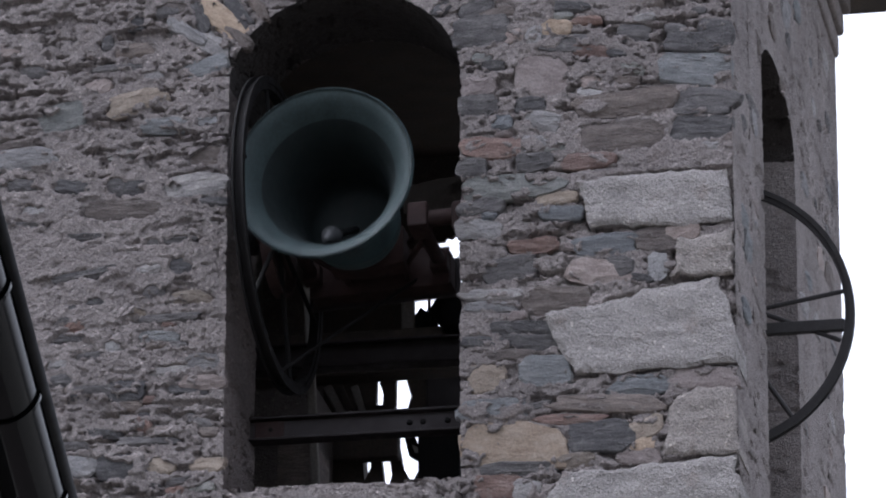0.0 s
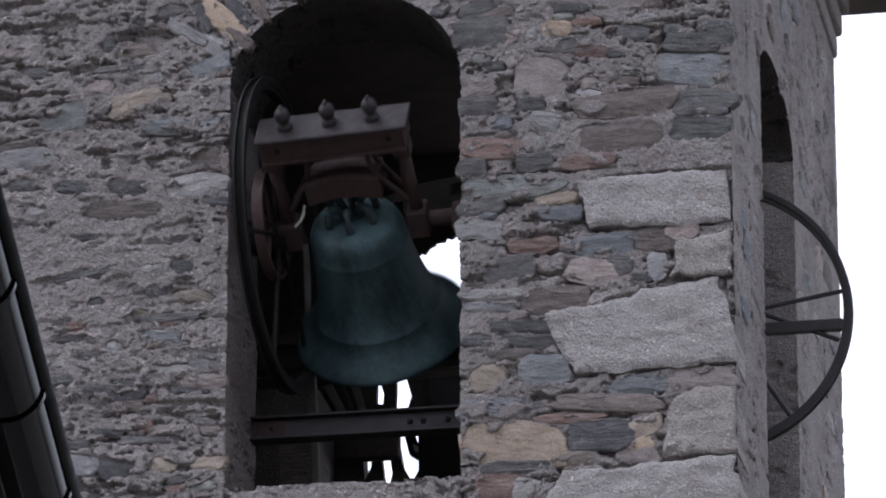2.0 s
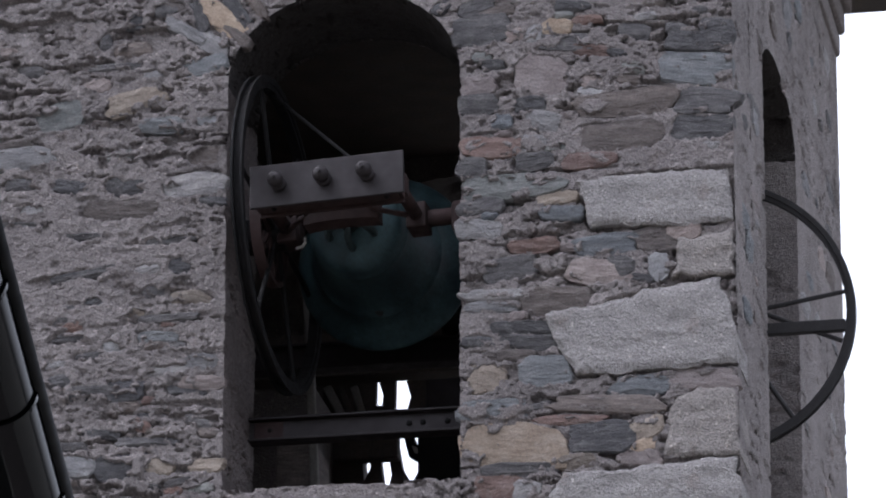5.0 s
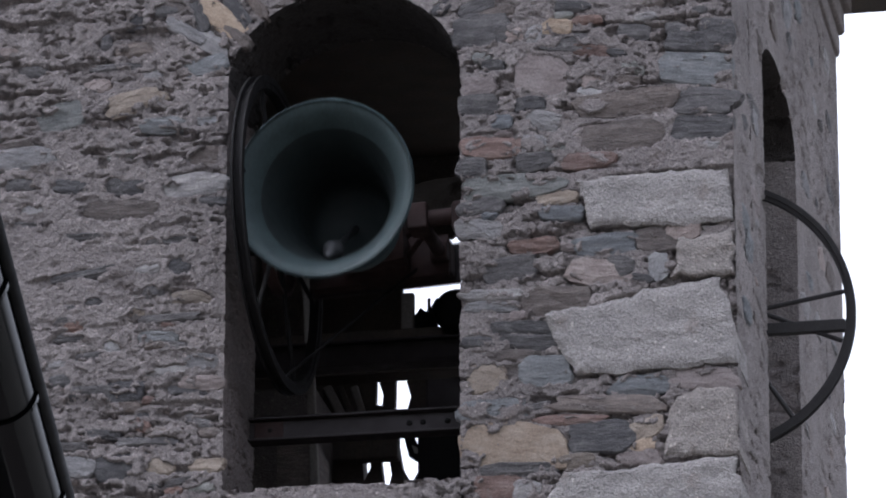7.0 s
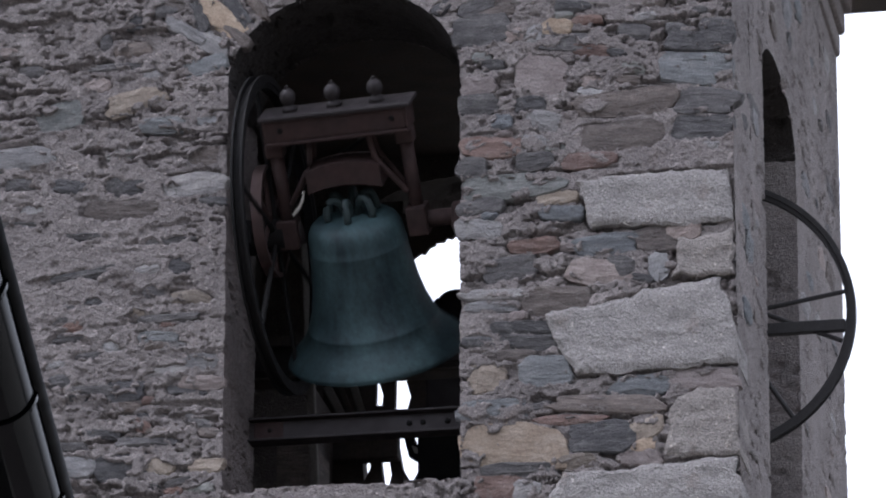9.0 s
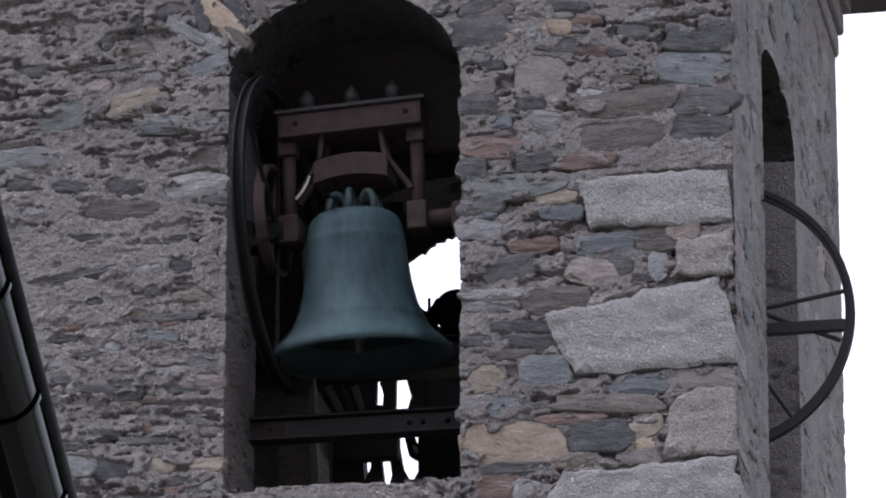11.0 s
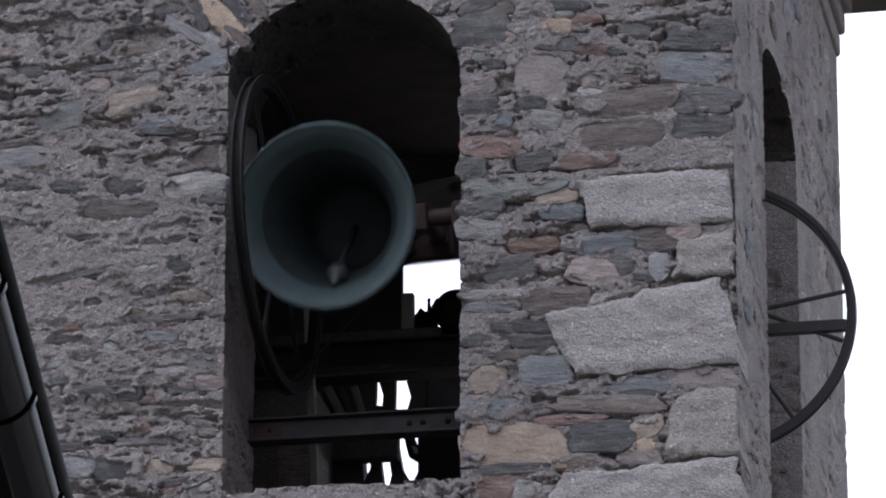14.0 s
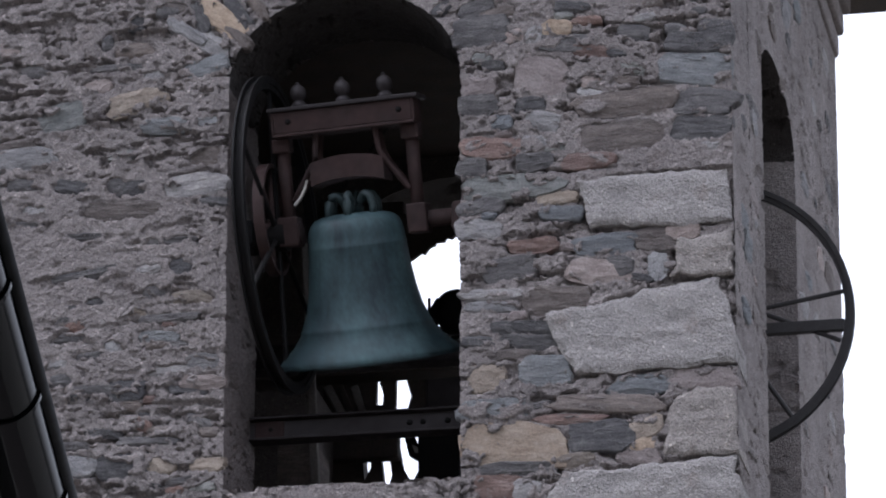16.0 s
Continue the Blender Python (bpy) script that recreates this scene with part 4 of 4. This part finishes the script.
# ---------------------------------------------------------------- stones of the walls
def stone_mesh(w, h, power, seed, stand, n):
    rnd = random.Random(seed)
    lob = [(rnd.uniform(0.02, 0.07), rnd.uniform(0, 6.3), k) for k in (2, 3, 5)]
    outline = []
    for k in range(n):
        a = 2 * math.pi * (k + rnd.uniform(-0.25, 0.25)) / n
        c, s = math.cos(a), math.sin(a)
        q = (abs(c) ** power + abs(s) ** power) ** (-1.0 / power)
        q *= 1 + sum(b * math.sin(f * a + g) for b, g, f in lob) + rnd.uniform(-0.05, 0.05)
        outline.append((q * c * w / 2, q * s * h / 2))
    tx, tz = rnd.uniform(-0.006, 0.006), rnd.uniform(-0.009, 0.003)
    rim = min(0.007, 0.12 * h)
    sx, sz = 1 - 2 * rim / w, 1 - 2 * rim / h
    v = [(x, 0.05, z) for x, z in outline]
    v += [(x, -stand + 0.009 + rnd.uniform(-0.003, 0.003), z) for x, z in outline]
    v += [(x * sx, -stand + tx * 2 * x / w + tz * 2 * z / h + rnd.uniform(-0.003, 0.003), z * sz) for x, z in outline]
    v += [(x * 0.45, -stand - 0.004 + (tx * x / w + tz * z / h) + rnd.uniform(-0.004, 0.003), z * 0.45) for x, z in outline[::2]]
    f = []
    for r in (0, n):
        f += [(r + k, r + (k + 1) % n, r + n + (k + 1) % n, r + n + k) for k in range(n)]
    half = n // 2
    for k in range(half):
        a, b = 3 * n + k, 3 * n + (k + 1) % half
        f += [(2 * n + 2 * k, 2 * n + 2 * k + 1, a), (2 * n + 2 * k + 1, b, a), (2 * n + 2 * k + 1, 2 * n + (2 * k + 2) % n, b)]
    f.append(tuple(3 * n + k for k in range(half)))
    me = bpy.data.meshes.new("stone")
    me.from_pydata(v, [], f)
    me.validate()
    return me


for number, (x, z, w, h, turn, kind, power) in enumerate(PLAN):
    me = stone_mesh(w + 0.03, h + 0.026, power + 1.5, number, (-0.013 if x < -0.5 else -0.006) + 0.013 * ((number * 7) % 10) / 10, 16 if w > 0.12 else 12)
    me.materials.append(ROCKS[kind])
    ob = new("stone", me)
    ob.parent = wall_south
    ob.matrix_basis = Matrix.Translation((x, 0.0, z)) @ pose(0, 0, 0, 0, -math.degrees(turn), 0)


def block(a, b, c, d, stuff, stand):
    """A squared granite block of the corner: its four front corners, clockwise from the top left."""
    nu, nv = 44, 20
    u, v = np.meshgrid(np.linspace(0, 1, nu), np.linspace(0, 1, nv), indexing="ij")
    a, b, c, d = (np.array(q) for q in (a, b, c, d))
    xz = ((1 - u) * (1 - v))[..., None] * a + (u * (1 - v))[..., None] * b + (u * v)[..., None] * c + ((1 - u) * v)[..., None] * d
    p = np.zeros((nu, nv, 3))
    p[..., 0], p[..., 2] = xz[..., 0], xz[..., 1]
    rim = np.minimum(np.minimum(u, 1 - u) * nu, np.minimum(v, 1 - v) * nv)
    wob = np.stack([layers(p, 9.0, s, 4) - 0.5 for s in (61, 67)], -1) * 0.07
    p[..., 0] += wob[..., 0]
    p[..., 2] += wob[..., 1]
    p[..., 1] = -stand - 0.022 * (layers(p, (12, 12, 20), 71, 5) - 0.5) + 0.016 * np.exp(-rim * 1.1)
    p[..., 0] = np.minimum(p[..., 0], 1.718)
    o = np.array(((a + b + c + d) / 4))
    p[..., 0] -= o[0]
    p[..., 2] -= o[1]
    flat = [tuple(q) for q in p.reshape(-1, 3)]
    idx = np.arange(nu * nv).reshape(nu, nv)
    faces = [tuple(int(i) for i in q) for q in np.stack((idx[:-1, :-1], idx[1:, :-1], idx[1:, 1:], idx[:-1, 1:]), -1).reshape(-1, 4)]
    loop = [*idx[:, 0], *idx[-1, 1:], *idx[-2::-1, -1], *idx[0, -2:0:-1]]
    first = len(flat)
    for q in loop:
        x, y, z = flat[q]
        flat.append((x, 0.32, z))
    for k in range(len(loop)):
        j = (k + 1) % len(loop)
        faces.append((int(loop[k]), int(loop[j]), first + j, first + k))
    me = bpy.data.meshes.new("granite_block")
    me.from_pydata(flat, [], faces)
    me.materials.append(stuff)
    ob = new("granite_block", me)
    ob.parent = wall_south
    ob.location = (o[0], 0, o[1])
    tagged(ob, "pale grey rough-hewn granite corner block" if stuff is GRANITE else "warm beige rough corner stone smeared with mortar")


for k, quad in enumerate(QUADS):
    block(*quad, ROUGHCAST if k in (1, 3) else GRANITE, 0.016 if k == 3 else 0.028)

# stones of the east face
rnd = random.Random(12)
laid = []
while len(laid) < 48:
    w, y, z = rnd.uniform(0.12, 0.36), rnd.uniform(0.3, 3.8), rnd.uniform(9.0, 12.3)
    h = w * rnd.uniform(0.22, 0.5)
    if abs(y - 1.66) < 0.63 + w / 2 and z < 11.5:
        continue
    laid.append((w, y, z))
    me = stone_mesh(w, h, 3.5, 900 + len(laid), rnd.uniform(-0.002, 0.008), 12)
    me.materials.append(ROCKS[rnd.choice(("slate", "brown", "grey", "blue", "pink", "grey"))])
    ob = new("stone", me)
    ob.parent = wall_east
    ob.matrix_basis = Matrix.Translation((1.705, y, z)) @ pose(0, 0, 0, 0, 0, 90) @ pose(0, 0, 0, 0, rnd.gauss(0, 5), 0)


# ---------------------------------------------------------------- what moves
PERIOD, PEAK, SWING, LEAN = 3.425, -0.175, 96.0, 3.0


def swing_angles():
    """A free pendulum of that period and amplitude, from its peak."""
    a, b = 1.0, math.cos(radians(SWING / 2))
    for _ in range(12):
        a, b = (a + b) / 2, math.sqrt(a * b)
    k = (2 * math.pi / PERIOD / a) ** 2
    th, w, dt, out = radians(SWING), 0.0, 0.0005, []
    for _ in range(int((16.3 - PEAK) / dt)):
        out.append(th)
        w -= k * math.sin(th) * dt
        th += w * dt
    early = [(0, 0.01), (2.0, 0.03), (2.3, 0.01), (2.5, -0.01), (3.0, 0.0), (4.0, -0.02), (7.5, -0.035), (8.0, -0.03), (9.0, 0.0), (12.0, 0.0), (12.5, -0.01), (12.9, -0.06), (13.2, -0.04), (14.0, -0.06), (14.5, -0.07), (15.0, -0.05), (16.0, -0.04)]

    def at(t):
        t += float(np.interp(t, [q[0] for q in early], [q[1] for q in early]))
        return math.degrees(out[int(round((t - PEAK) / dt))]) + LEAN
    return at


def motions():
    angle = swing_angles()
    rows, tongue = [], []
    for i in range(161):
        t = i / 10
        a = angle(t)
        rows.append((t, Matrix.Translation(AXLE) @ pose(0, 0, 0, 0, 0, -2.5) @ pose(0, 0, 0, 0, -1.9, 0) @ pose(0, 0, 0, -a, 0, 0)))
        tongue.append((t, Matrix.Translation((0, 0, 0.02)) @ pose(0, 0, 0, 28 * math.tanh(a / 25), 0, 0)))
    walk(church_bell, rows)
    walk(clapper, tongue)


motions()
